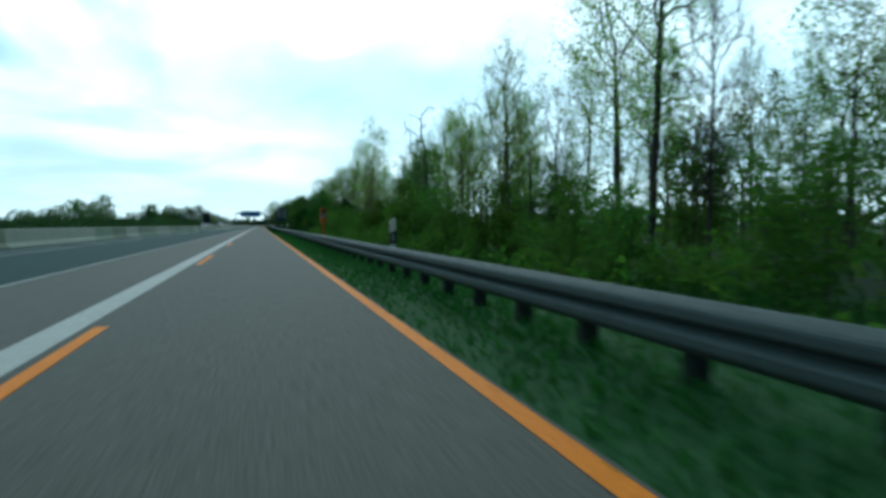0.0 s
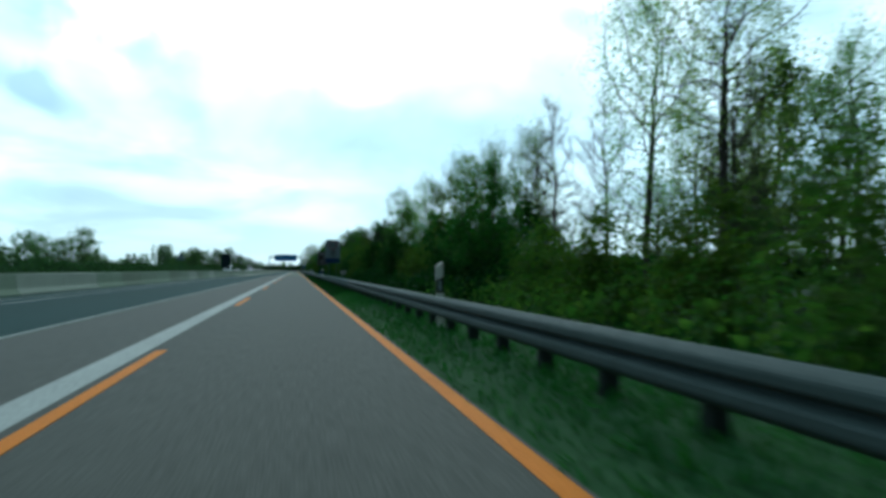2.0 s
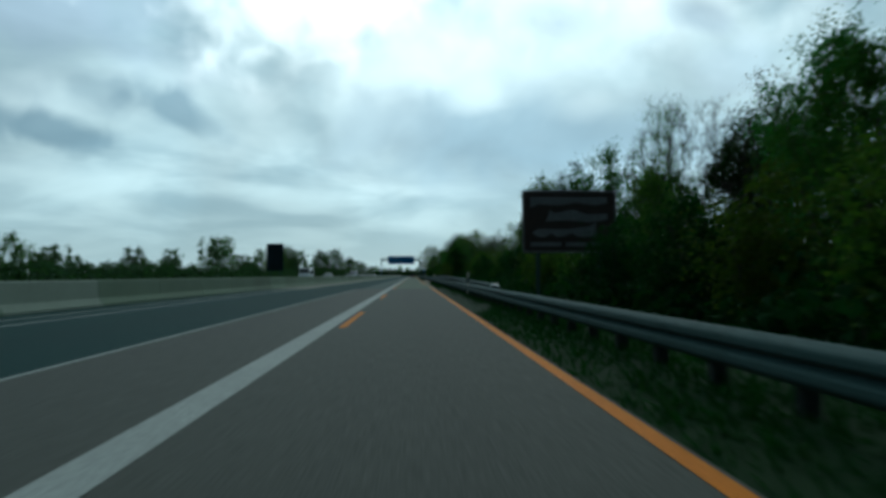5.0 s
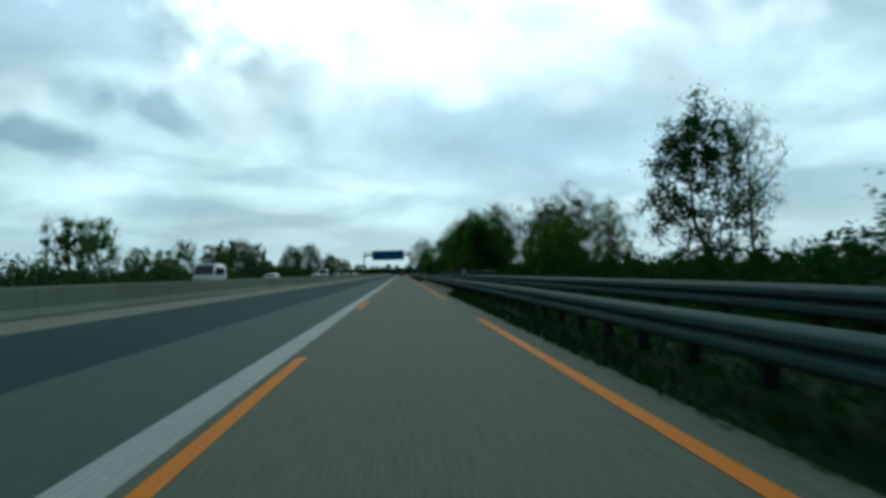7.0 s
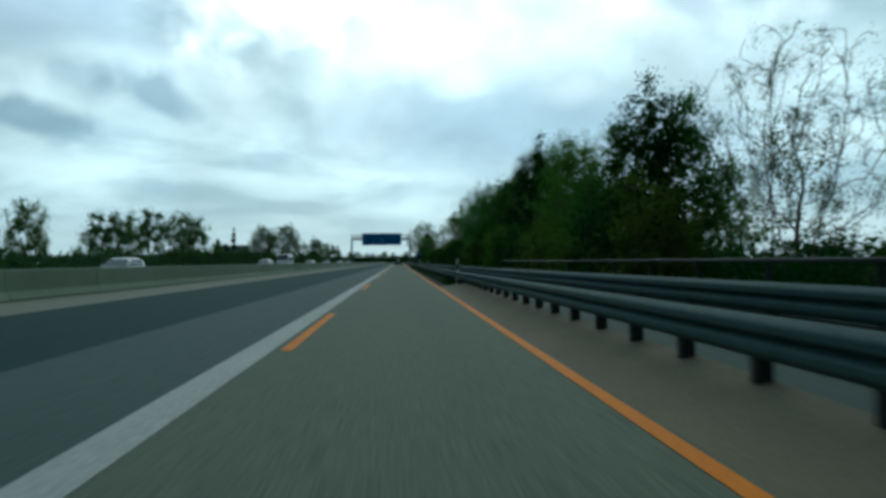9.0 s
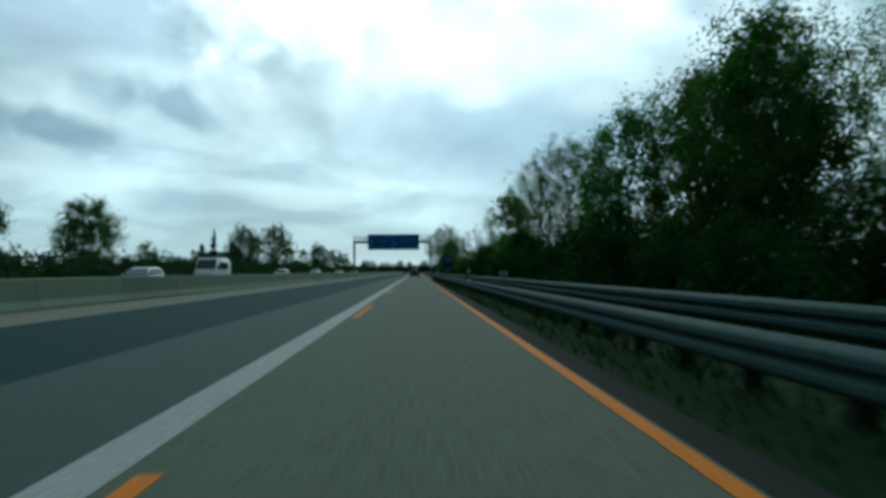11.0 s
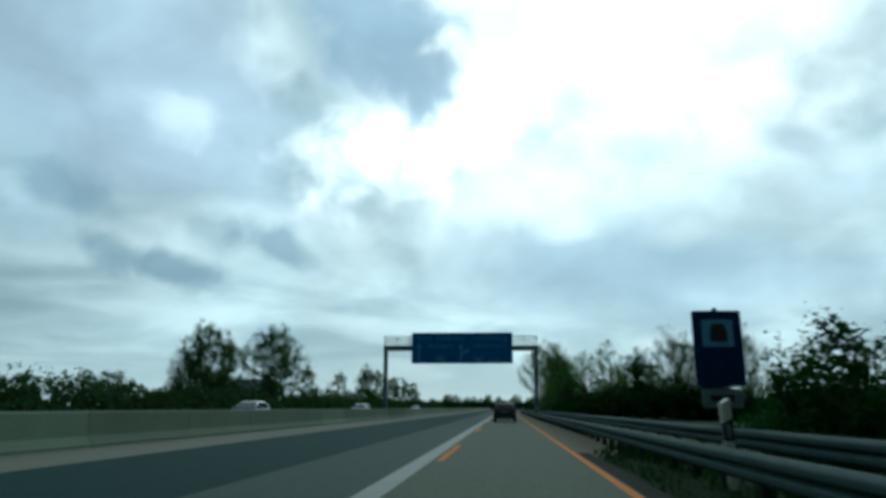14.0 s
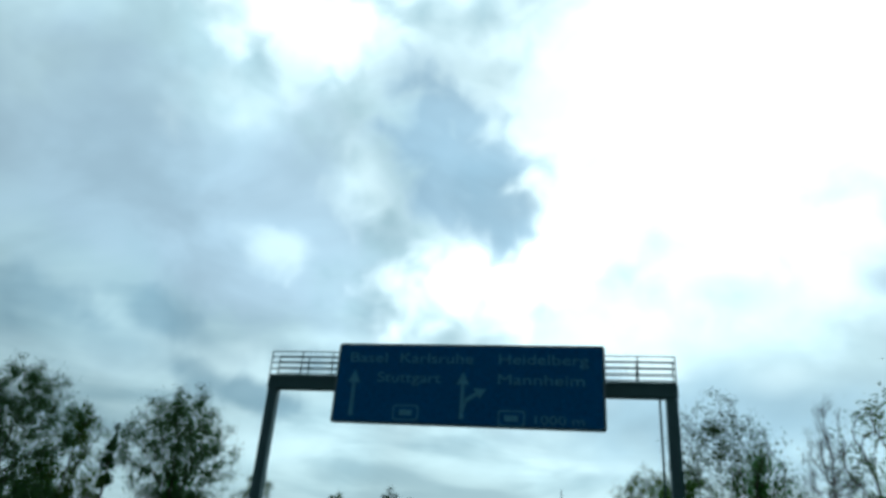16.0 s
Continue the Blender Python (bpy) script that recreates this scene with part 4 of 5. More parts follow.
    part("windscreen", mesh("windscreen", [(-0.70, 3.08, 1.0), (0.70, 3.08, 1.0), (0.60, 2.36, top - 0.03), (-0.60, 2.36, top - 0.03), (-0.68, 3.0, 0.96), (0.68, 3.0, 0.96), (0.58, 2.28, top - 0.07), (-0.58, 2.28, top - 0.07)],
                            [(0, 1, 2, 3), (0, 4, 5, 1), (1, 5, 6, 2), (2, 6, 7, 3), (3, 7, 4, 0)], M["glass"]), car, "dark windscreen")
    for s in (-1, 1):
        part("headlight", box("headlight", (min(s * 0.45, s * 0.72), max(s * 0.45, s * 0.72), 4.16, 4.33, 0.52, 0.66), M["lampglass"], 0.03), car, "clear headlight")
        for y in (1.15, 2.1):
            part("door_handle", box("door_handle", (min(s * 0.87, s * 0.905), max(s * 0.87, s * 0.905), y, y + 0.2, 0.80, 0.83), paint, 0.008), car)
    part("grille", box("grille", (-0.4, 0.4, 4.3, 4.42, 0.42, 0.54), M["black"], 0.015), car, "black grille")
    part("brake_light", box("brake_light", (-0.18, 0.18, 0.335, 0.36, top - 0.085, top - 0.06), M["tail"]), car, "high red brake light")
    part("rear_wiper", box("rear_wiper", (-0.02, 0.34, 0.11, 0.14, 1.02, 1.045), M["black"], 0.005), car, "black rear wiper")
    part("aerial", cyl("aerial", (0, 0.72, top - 0.02), (0, 0.5, top + 0.16), 0.006, 0.003, M["black"], 6), car)
    part("exhaust", cyl("exhaust", (-0.5, -0.05, 0.29), (-0.5, 0.2, 0.29), 0.03, 0.03, M["alloy"], 10), car)
    part("spoiler", box("spoiler", (-0.6, 0.6, 0.30, 0.52, top - 0.05, top), paint, 0.015), car)
    wheel_set(car, (-0.78, 0.78), (0.85, 3.5), 0.31)
    return car


def van(label, paint):
    v = tagged(new("van"), label, "van")
    hull = []
    for y, w, lo, z in ((0.0, 0.80, 0.5, 1.75), (0.25, 0.95, 0.3, 2.25), (1.0, 0.98, 0.25, 2.38), (3.9, 0.98, 0.25, 2.36), (4.7, 0.96, 0.25, 1.35), (5.2, 0.86, 0.3, 1.1), (5.35, 0.7, 0.4, 0.9)):
        hull.append((y, [(w * 0.9, lo), (w, lo + 0.2), (w, 0.5 * (lo + z)), (w * 0.93, z - 0.12), (w * 0.8, z)]))
    part("body", loft("body", hull, paint), v)
    for s in (-1, 1):
        part("side_window", box("side_window", (min(s * 0.95, s * 0.985), max(s * 0.95, s * 0.985), 1.2, 3.9, 1.35, 1.95), M["glass"], 0.01), v, "dark side glazing")
    part("windscreen", mesh("windscreen", [(-0.82, 4.70, 1.42), (0.82, 4.70, 1.42), (0.78, 4.06, 2.22), (-0.78, 4.06, 2.22), (-0.82, 4.64, 1.38), (0.82, 4.64, 1.38), (0.78, 4.0, 2.18), (-0.78, 4.0, 2.18)],
                            [(0, 1, 2, 3), (0, 4, 5, 1), (1, 5, 6, 2), (2, 6, 7, 3), (3, 7, 4, 0)], M["glass"]), v, "dark windscreen")
    for s in (-1, 1):
        part("headlight", box("headlight", (min(s * 0.5, s * 0.8), max(s * 0.5, s * 0.8), 5.12, 5.3, 0.78, 0.98), M["lampglass"], 0.03), v, "clear headlight")
        part("mirror", box("mirror", (min(s * 0.96, s * 1.16), max(s * 0.96, s * 1.16), 4.35, 4.5, 1.38, 1.66), M["black"], 0.03), v)
    part("grille", box("grille", (-0.45, 0.45, 5.26, 5.38, 0.72, 0.9), M["black"], 0.015), v, "black grille")
    part("bumper", box("bumper", (-0.9, 0.9, 5.2, 5.42, 0.34, 0.6), M["black"], 0.04), v, "dark front bumper")
    pl = part("number_plate", box("number_plate", (-0.26, 0.26, 5.41, 5.435, 0.42, 0.53), M["signwhite"], 0.003), v)
    part("plate_bar", box("plate_bar", (-0.2, 0.2, 5.433, 5.44, 0.455, 0.495), M["black"]), pl)
    wheel_set(v, (-0.86, 0.86), (1.0, 4.3), 0.34)
    return v


lead = hatchback("dark blue hatchback seen from behind, standing in the concrete lane", M["carpaint"])
lead.matrix_basis = pose(-0.22, 408.0, 0)
w1 = van("white van on the oncoming carriageway behind the barrier", M["whitecar"])
w1.matrix_basis = pose(-18.0, 249.5, 0, 0, 0, 180)
copy_thing(w1, pose(-18.0, 342.7, 0, 0, 0, 180))
c1 = hatchback("silver car on the oncoming carriageway behind the barrier", M["silver"])
c1.matrix_basis = pose(-18.0, 373.5, 0, 0, 0, 180)
c2 = hatchback("white car on the oncoming carriageway behind the barrier", M["whitecar"])
c2.matrix_basis = pose(-18.0, 441, 0, 0, 0, 180)
copy_thing(c1, pose(-18.0, 403.5, 0, 0, 0, 180))
copy_thing(c2, pose(-18.0, 279.0, 0, 0, 0, 180))
copy_thing(c2, pose(-21.5, 520.0, 0, 0, 0, 180))
copy_thing(c1, pose(-18.0, 326.5, 0, 0, 0, 180))


# ---- trees ----
def branching(g, seeds, goals, step, kill, rise):
    """Lets a skeleton grow from seed nodes towards scattered goals. Returns the nodes and the parent of each."""
    pts, par = [np.array(s[0], float) for s in seeds], [s[1] for s in seeds]
    head = [np.array((0.0, 0.0, 1.0)) for s in seeds]
    alive = np.array(goals, float)
    near_d, near_i = np.full(len(alive), 1e9), np.zeros(len(alive), int)
    fresh = list(range(len(pts)))
    for turn_ in range(90):
        if not fresh or not len(alive):
            break
        d_ = np.linalg.norm(alive[:, None] - np.array([pts[i] for i in fresh])[None], axis=2)
        k = d_.argmin(1)
        better = d_[np.arange(len(alive)), k] < near_d
        near_i[better] = np.array(fresh)[k[better]]
        near_d[better] = d_[np.arange(len(alive)), k][better]
        keep = near_d > kill
        alive, near_d, near_i = alive[keep], near_d[keep], near_i[keep]
        fresh = []
        for i in np.unique(near_i):
            to = alive[near_i == i] - pts[i]
            w = (to / np.linalg.norm(to, axis=1)[:, None]).mean(0) + g.normal(0, 0.16, 3) + (0, 0, rise)
            w = w / (np.linalg.norm(w) + 1e-9) + 0.28 * head[i]
            w /= np.linalg.norm(w) + 1e-9
            pts.append(pts[i] + w * step)
            head.append(w)
            par.append(int(i))
            fresh.append(len(pts) - 1)
    return np.array(pts), par


def leaves_mesh(name, c, size, mat, g, corners=4):
    """Small leaves at the places c, each a rhomb or, far off, a triangle."""
    n = len(c)
    a = g.normal(0, 1, (n, 3)) * (1, 1, 0.7)
    a /= np.linalg.norm(a, axis=1)[:, None]
    b = np.cross(a, g.normal(0, 1, (n, 3)))
    b /= np.linalg.norm(b, axis=1)[:, None]
    s = np.reshape(size, (-1, 1)) * g.uniform(0.6, 1.35, (n, 1))
    if corners == 2:
        up_ = c - c.mean(0)
        a = a * 0.7 + up_ / (np.linalg.norm(up_, axis=1)[:, None] + 1e-6) * 0.7 + (0, 0, 0.5)
        a /= np.linalg.norm(a, axis=1)[:, None]
        w = b * g.uniform(0.005, 0.011, (n, 1))
        corners, v = 3, np.stack([c - w, c + w, c + a * s], axis=1)
    elif corners == 4:
        v = np.stack([c - a * s, c + b * s * 0.62, c + a * s, c - b * s * 0.62], axis=1)
    else:
        v = np.stack([c - a * s - b * s * 0.7, c - a * s * 0.6 + b * s * 0.8, c + a * s], axis=1)
    v = v.reshape(-1, 3)
    v[:, 2] = np.maximum(v[:, 2], 0.0)
    return mesh(name, v.tolist(), np.arange(n * corners).reshape(-1, corners).tolist(), mat)


def tree(label, seed, height, base, radius, goals, leaves, size, mat, wood="bark", widest=0.4, lobes=9, leader=0.0, stems=1, rise=0.06, step=0.34,
         spread=0.2, corners=4, tip=0.0055, group="trees along the motorway", category="tree", trunk=0.013, core=1.45, knot=42):
    """A tree that forks from its trunk through a lobed crown; widest says at what share of the crown it is broadest."""
    g = np.random.default_rng(seed)
    thing = tagged(new(category), label, category, group)
    z0 = base * height

    def breadth(u):
        u = np.clip(u, 0.001, 0.999)
        return radius * np.where(u < widest, 0.55 + 0.45 * np.sin(u / widest * np.pi / 2), np.maximum(np.cos((u - widest) / (1 - widest) * np.pi / 2), 0.0) ** 0.75)

    u = g.beta(1.5, 1.5, lobes)
    ang = np.arange(lobes) * 2.4 + g.uniform(-0.6, 0.6, lobes)
    far_ = breadth(u) * g.uniform(0.35, 0.85, lobes)
    heart = np.stack([far_ * np.cos(ang), far_ * np.sin(ang), z0 + u * (height - z0)], axis=1)
    pick = g.integers(0, lobes, goals * 5)
    p = heart[pick] + g.normal(0, 0.34, (goals * 5, 3)) * (radius, radius, radius * 0.9)
    uu = (p[:, 2] - z0) / (height - z0)
    ok = (uu > 0) & (uu < 0.97) & (np.hypot(p[:, 0], p[:, 1]) < breadth(uu))
    p = p[ok][:goals]
    seeds = []
    for s in range(stems):
        top_ = max(z0, 0.35) if s == 0 else max(z0, 0.35) * g.uniform(0.8, 1.2)
        top_ += leader * (height - z0)
        foot = np.array((0, 0, -0.15)) if stems == 1 else np.append(g.normal(0, 0.18 * radius, 2), -0.15)
        lean = g.normal(0, 0.03 if stems == 1 else 0.2, 2)
        n = max(2, int(top_ / 0.5))
        for i in range(1 if s else 0, n + 1):
            q = foot + np.append(lean * top_ * i / n + g.normal(0, 0.02, 2), (top_ + 0.15) * i / n)
            seeds.append((q, -1 if not seeds else 0 if i == 1 else len(seeds) - 1))
    pts, par = branching(g, seeds, p, step, step * 1.35, rise)
    tallest = pts[:, 2].max()
    pts[:, 2] *= (height - 0.1) / tallest
    n = len(pts)
    thick = np.full(n, 1e-9)
    kids = np.zeros(n, int)
    for i in range(n - 1, -1, -1):
        thick[i] = max(thick[i], 1.0)
        if par[i] >= 0:
            thick[par[i]] += thick[i]
            kids[par[i]] += 1
    r = tip + (height * trunk) * (thick / thick.max()) ** 0.52 / stems ** 0.5
    v, f = [], []
    for i in range(n):
        j = par[i]
        if j < 0 or (leaves and corners > 2 and not kids[i] and (wood == "bark" or i % 3)):
            continue
        q = Vector(pts[i] - pts[j])
        a = q.orthogonal().normalized()
        b = q.cross(a).normalized()
        sides = 7 if r[i] > 0.08 else 5 if r[i] > 0.045 else 3
        k0 = len(v)
        for c, rr in ((pts[j], min(r[j], r[i] * 1.35)), (pts[i], r[i])):
            for k in range(sides):
                t = 2 * math.pi * k / sides
                v.append(tuple(c + np.array(a) * (rr * math.cos(t)) + np.array(b) * (rr * math.sin(t))))
        for k in range(sides):
            k2 = (k + 1) % sides
            f.append((k0 + k, k0 + k2, k0 + sides + k2, k0 + sides + k))
    part("trunk", mesh("trunk", v, f, M[wood], True), thing)
    if leaves:
        fine = np.where(thick < 7)[0]
        knots = max(60, leaves // knot)
        c = pts[g.choice(fine, knots)]
        if corners > 2:
            half = knots * 2 // 5
            c[:half] = p[g.integers(0, len(p), half)] * (1, 1, (height - 0.1) / tallest)
            c = c[g.integers(0, knots, leaves)] + g.normal(0, spread, (leaves, 3)) * g.uniform(0.5, 1.5, (leaves, 1))
        else:
            c = pts[g.choice(fine, leaves)] + g.normal(0, spread, (leaves, 3))
        deep = np.hypot(c[:, 0], c[:, 1]) / (breadth((c[:, 2] - z0) / (height - z0)) + 0.3)
        girth = size if corners == 2 else size * np.interp(deep, (0.25, 0.55, 0.9), (core, 0.5 + 0.5 * core, 0.82))
        part("crown", leaves_mesh("crown", c, girth, mat, g, corners), thing)
    return thing


KINDS = {}


def kind_of(name, label, seed, height, *rest, **more):
    KINDS[name] = [tree(label, seed, height, *rest, **more), height, False]


def plant(kind, x, y, height, turn=None, broad=1.0):
    """Stands a tree of a kind at a place, scaled to its height."""
    proto, h0, used = KINDS[kind]
    turn = rnd.uniform(0, 360) if turn is None else turn
    k = height / h0
    wide = k * broad * rnd.uniform(0.9, 1.12)
    m = pose(x, y, -0.05, 0, 0, turn) @ Matrix.Diagonal((wide, wide, k, 1))
    if used:
        proto = copy_thing(proto, Matrix())
    KINDS[kind][2] = True
    proto.matrix_basis = m
    return proto


rnd = random.Random(11)
kind_of("aspen", "tall slender young tree with sparse light green spring leaves", 1, 12, 0.24, 2.5, 620, 12500, 0.036, M["sapling"], corners=3, leader=0.4, widest=0.5, lobes=16, rise=0.3, trunk=0.0085, core=1.1, knot=30, spread=0.24)
kind_of("aspen_b", "tall airy tree with thin pale green leaves", 2, 12, 0.26, 2.4, 600, 12500, 0.036, M["leaf_light"], corners=3, leader=0.34, widest=0.5, lobes=15, rise=0.28, trunk=0.009, core=1.1, knot=30, spread=0.24)
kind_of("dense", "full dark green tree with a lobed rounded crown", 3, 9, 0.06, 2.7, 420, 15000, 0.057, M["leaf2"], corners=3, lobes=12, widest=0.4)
kind_of("dense_b", "full olive green tree with a broad ragged crown", 4, 9, 0.08, 2.9, 420, 15000, 0.057, M["olive_light"], corners=3, lobes=11, widest=0.45)
kind_of("dense_c", "bushy mid green tree with leaves to the ground", 5, 8, 0.04, 2.6, 400, 15000, 0.054, M["leaf"], corners=3, lobes=11, widest=0.35)
kind_of("dense_fine", "tall full tree with small mid green leaves", 33, 10, 0.10, 3.1, 620, 18000, 0.066, M["leaf"], corners=3, lobes=14, widest=0.45, spread=0.24, core=1.15, knot=85)
kind_of("willow", "full bushy tree with olive-green spring leaves", 19, 5, 0.04, 2.3, 300, 15000, 0.038, M["leaf3"], corners=3, stems=3, lobes=10, widest=0.45, step=0.25, spread=0.15)
kind_of("maple", "broad round tree with fine light spring foliage", 6, 13, 0.14, 5.4, 1300, 29000, 0.059, M["spring"], corners=3, lobes=22, widest=0.46, step=0.36, rise=0.12, spread=0.24, core=1.2, knot=36, trunk=0.011)
kind_of("bare", "grey spreading tree with fine twigs just coming into leaf", 7, 8, 0.10, 3.0, 620, 11000, 0.024, M["bud"], "twig", stems=3, widest=0.55, lobes=12, rise=0.12, step=0.28, trunk=0.010, tip=0.007, spread=0.12, corners=3, core=1.15)
kind_of("naked", "bare tree with a fan of thin grey branches", 27, 7, 0.10, 2.7, 1100, 5200, 0.26, M["twig"], "twig", stems=5, widest=0.6, lobes=20, rise=0.3, step=0.24, trunk=0.008, tip=0.0035, spread=0.06, corners=2)
kind_of("bare_b", "slender tree with mostly bare twigs", 8, 9, 0.2, 1.5, 420, 3600, 0.30, M["twig"], "twig", leader=0.45, widest=0.5, lobes=18, rise=0.45, step=0.26, trunk=0.008, tip=0.005, spread=0.1, corners=2)
kind_of("lime", "round leafy tree with open grey-green spring foliage", 52, 13, 0.12, 5.2, 900, 25000, 0.082, M["hedge_leaf"], corners=3, lobes=20, widest=0.46, step=0.38, rise=0.12, spread=0.27, core=1.2, knot=40, trunk=0.011, group="trees beyond the oncoming carriageway")
# the same aspens again, with the veil-lightened leaf colours
kind_of("young_aspen", "tall slender young tree with sparse pale olive leaves", 1, 12, 0.24, 2.5, 620, 11000, 0.038, M["early_olive"], corners=3, leader=0.4, widest=0.5, lobes=16, rise=0.3, trunk=0.0085, core=1.1, knot=30, spread=0.24)
kind_of("young_aspen_b", "tall airy young tree with thin pale green leaves", 2, 12, 0.26, 2.4, 600, 11000, 0.038, M["early"], corners=3, leader=0.34, widest=0.5, lobes=15, rise=0.28, trunk=0.009, core=1.1, knot=30, spread=0.24)
kind_of("ash", "broad grey-green tree with small spring leaves", 4, 8, 0.10, 2.8, 520, 17000, 0.043, M["early_grey"], corners=3, lobes=13, widest=0.45, core=1.15, spread=0.22)
kind_of("dead", "tall bare tree with a few long thin branches", 63, 10, 0.18, 1.9, 110, 0, 0.0, M["twig"], "twig", leader=0.55, widest=0.8, lobes=14, rise=0.1, step=0.34, trunk=0.011, tip=0.012)
kind_of("crowd", "soft grey-olive tree with a close mass of budding twigs", 41, 10, 0.06, 3.0, 760, 12000, 0.050, M["bud"], "twig", stems=3, widest=0.5, lobes=14, rise=0.2, step=0.3, trunk=0.010, tip=0.006, spread=0.2, corners=3, core=1.2)
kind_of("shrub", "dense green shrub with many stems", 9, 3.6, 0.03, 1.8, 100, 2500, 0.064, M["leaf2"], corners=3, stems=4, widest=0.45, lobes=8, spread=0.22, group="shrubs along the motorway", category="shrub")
kind_of("shrub_b", "dense olive green shrub behind the guard rail", 10, 3.4, 0.03, 1.7, 100, 2500, 0.062, M["leaf3"], corners=3, stems=4, widest=0.45, lobes=7, spread=0.22, group="shrubs along the motorway", category="shrub")
kind_of("thin_shrub", "thin young shrub with fresh yellow-green leaves", 18, 3.2, 0.05, 1.5, 110, 2600, 0.046, M["olive_light"], corners=3, stems=4, widest=0.5, lobes=7, spread=0.2, group="shrubs along the motorway", category="shrub")
kind_of("back", "slim woodland tree with thin light foliage", 16, 9, 0.15, 2.4, 240, 2800, 0.077, M["far_leaf"], leader=0.3, step=0.42, corners=3, lobes=9, spread=0.26, group="trees of the wood behind", core=1.15)
kind_of("back_b", "slim woodland tree with sparse olive foliage", 17, 9, 0.10, 2.6, 240, 2800, 0.077, M["spring"], leader=0.2, step=0.42, corners=3, lobes=9, spread=0.26, group="trees of the wood behind", core=1.15)
kind_of("far", "distant leafy tree beyond the oncoming carriageway", 12, 11, 0.08, 4.2, 300, 3900, 0.152, M["far_leaf"], widest=0.48, lobes=14, step=0.5, corners=3, spread=0.33, group="trees beyond the oncoming carriageway")
kind_of("far_b", "distant tree with thin pale spring foliage", 13, 10, 0.08, 3.6, 300, 3900, 0.125, M["blossom"], "twig", widest=0.5, lobes=12, step=0.45, corners=3, spread=0.33, group="trees beyond the oncoming carriageway")
kind_of("spruce", "dark blue-green conifer beside a house", 23, 10.5, 0.04, 2.3, 300, 6000, 0.11, M["leaf2"], leader=0.85, lobes=20, step=0.4, corners=3, widest=0.06, spread=0.22, group="trees beyond the oncoming carriageway")
kind_of("poplar", "slim columnar poplar far off", 15, 13, 0.05, 0.95, 260, 1800, 0.15, M["leaf2"], leader=0.8, lobes=16, step=0.45, corners=3, spread=0.25, group="trees beyond the oncoming carriageway")


def thicket(name, x0, x1, y0, y1, tall, count, size, mat, label, seed, tuft=0):
    """Undergrowth or hedge with an uneven top, past counting."""
    g = np.random.default_rng(seed)
    tuft = tuft or (26 if size < 0.1 else 8)
    knots = g.integers(0, count // tuft, count)
    x, y = g.uniform(x0, x1, count // tuft)[knots] + g.normal(0, 0.2, count), g.uniform(y0, y1, count // tuft)[knots] + g.normal(0, 0.2, count)
    ph = g.uniform(0, 6.28, 6)
    lump = 0.5 + 0.16 * (np.sin(y / 1.1 + ph[0] + x) + np.sin(y / 2.3 + ph[1] - 0.7 * x) + np.sin(y / 5.1 + ph[2])) + 0.10 * np.sin(y / 17 + ph[3])
    lump = lump * (0.75 + 0.35 * np.sin(y / 3.7 + ph[4]) * np.sin(y / 9.0 + ph[5]))
    edge = np.sin(np.pi * np.clip((x - x0) / (x1 - x0), 0.06, 0.94)) ** 0.6
    z = tall * (0.5 + 0.75 * lump) * edge * g.uniform(0, 1, count // tuft)[knots] ** 0.6 + g.normal(0, 0.16, count)
    girth = size * np.interp(z / tall, (0.0, 0.4, 0.8), (1.75, 1.3, 0.7))
    me = leaves_mesh(name, np.stack([x, y, np.maximum(z, 0.02)], axis=1), girth, mat, g, 3)
    return tagged(new(name, me), label, "undergrowth", kind="stuff")


thicket("undergrowth", 4.9, 8.2, -14, 76, 1.5, 26000, 0.055, M["olive_light"], "thin olive green undergrowth between the trunks", 21)
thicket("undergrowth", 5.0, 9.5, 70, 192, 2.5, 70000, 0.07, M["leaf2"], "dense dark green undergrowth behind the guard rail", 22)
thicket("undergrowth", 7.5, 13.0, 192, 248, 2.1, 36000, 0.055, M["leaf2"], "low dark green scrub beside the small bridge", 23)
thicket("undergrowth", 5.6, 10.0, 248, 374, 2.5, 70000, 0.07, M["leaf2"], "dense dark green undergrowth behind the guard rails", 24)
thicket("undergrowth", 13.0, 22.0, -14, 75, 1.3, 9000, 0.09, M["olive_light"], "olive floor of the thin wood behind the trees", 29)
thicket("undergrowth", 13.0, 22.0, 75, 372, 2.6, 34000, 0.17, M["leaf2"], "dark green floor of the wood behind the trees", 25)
thicket("undergrowth", 20.0, 90.0, 428, 442, 4.4, 26000, 0.2, M["leaf2"], "dark scrub along the far edge of the field", 31)
thicket("undergrowth", 24.0, 34.0, 374, 430, 3.6, 12000, 0.2, M["leaf2"], "dark low scrub before the field", 26)
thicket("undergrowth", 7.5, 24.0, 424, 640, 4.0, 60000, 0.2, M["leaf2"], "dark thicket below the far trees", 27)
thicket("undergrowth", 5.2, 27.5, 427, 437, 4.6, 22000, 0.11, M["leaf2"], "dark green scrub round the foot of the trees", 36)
thicket("hedge", -37.0, -31.0, 10, 330, 3.3, 76000, 0.17, M["hedge_leaf"], "continuous dark green hedge beyond the oncoming carriageway", 30)
thicket("hedge", -37.0, -31.0, 330, 720, 4.1, 110000, 0.18, M["hedge_leaf"], "continuous dark green hedge beyond the oncoming carriageway", 28)

thicket("undergrowth", -110.0, 90.0, 894, 940, 7.5, 34000, 0.55, M["leaf2"], "dark line of thicket closing the far view", 32)

thicket("undergrowth", 28.0, 48.0, -20, 190, 4.2, 20000, 0.24, M["far_leaf"], "pale green depth of the wood", 33)

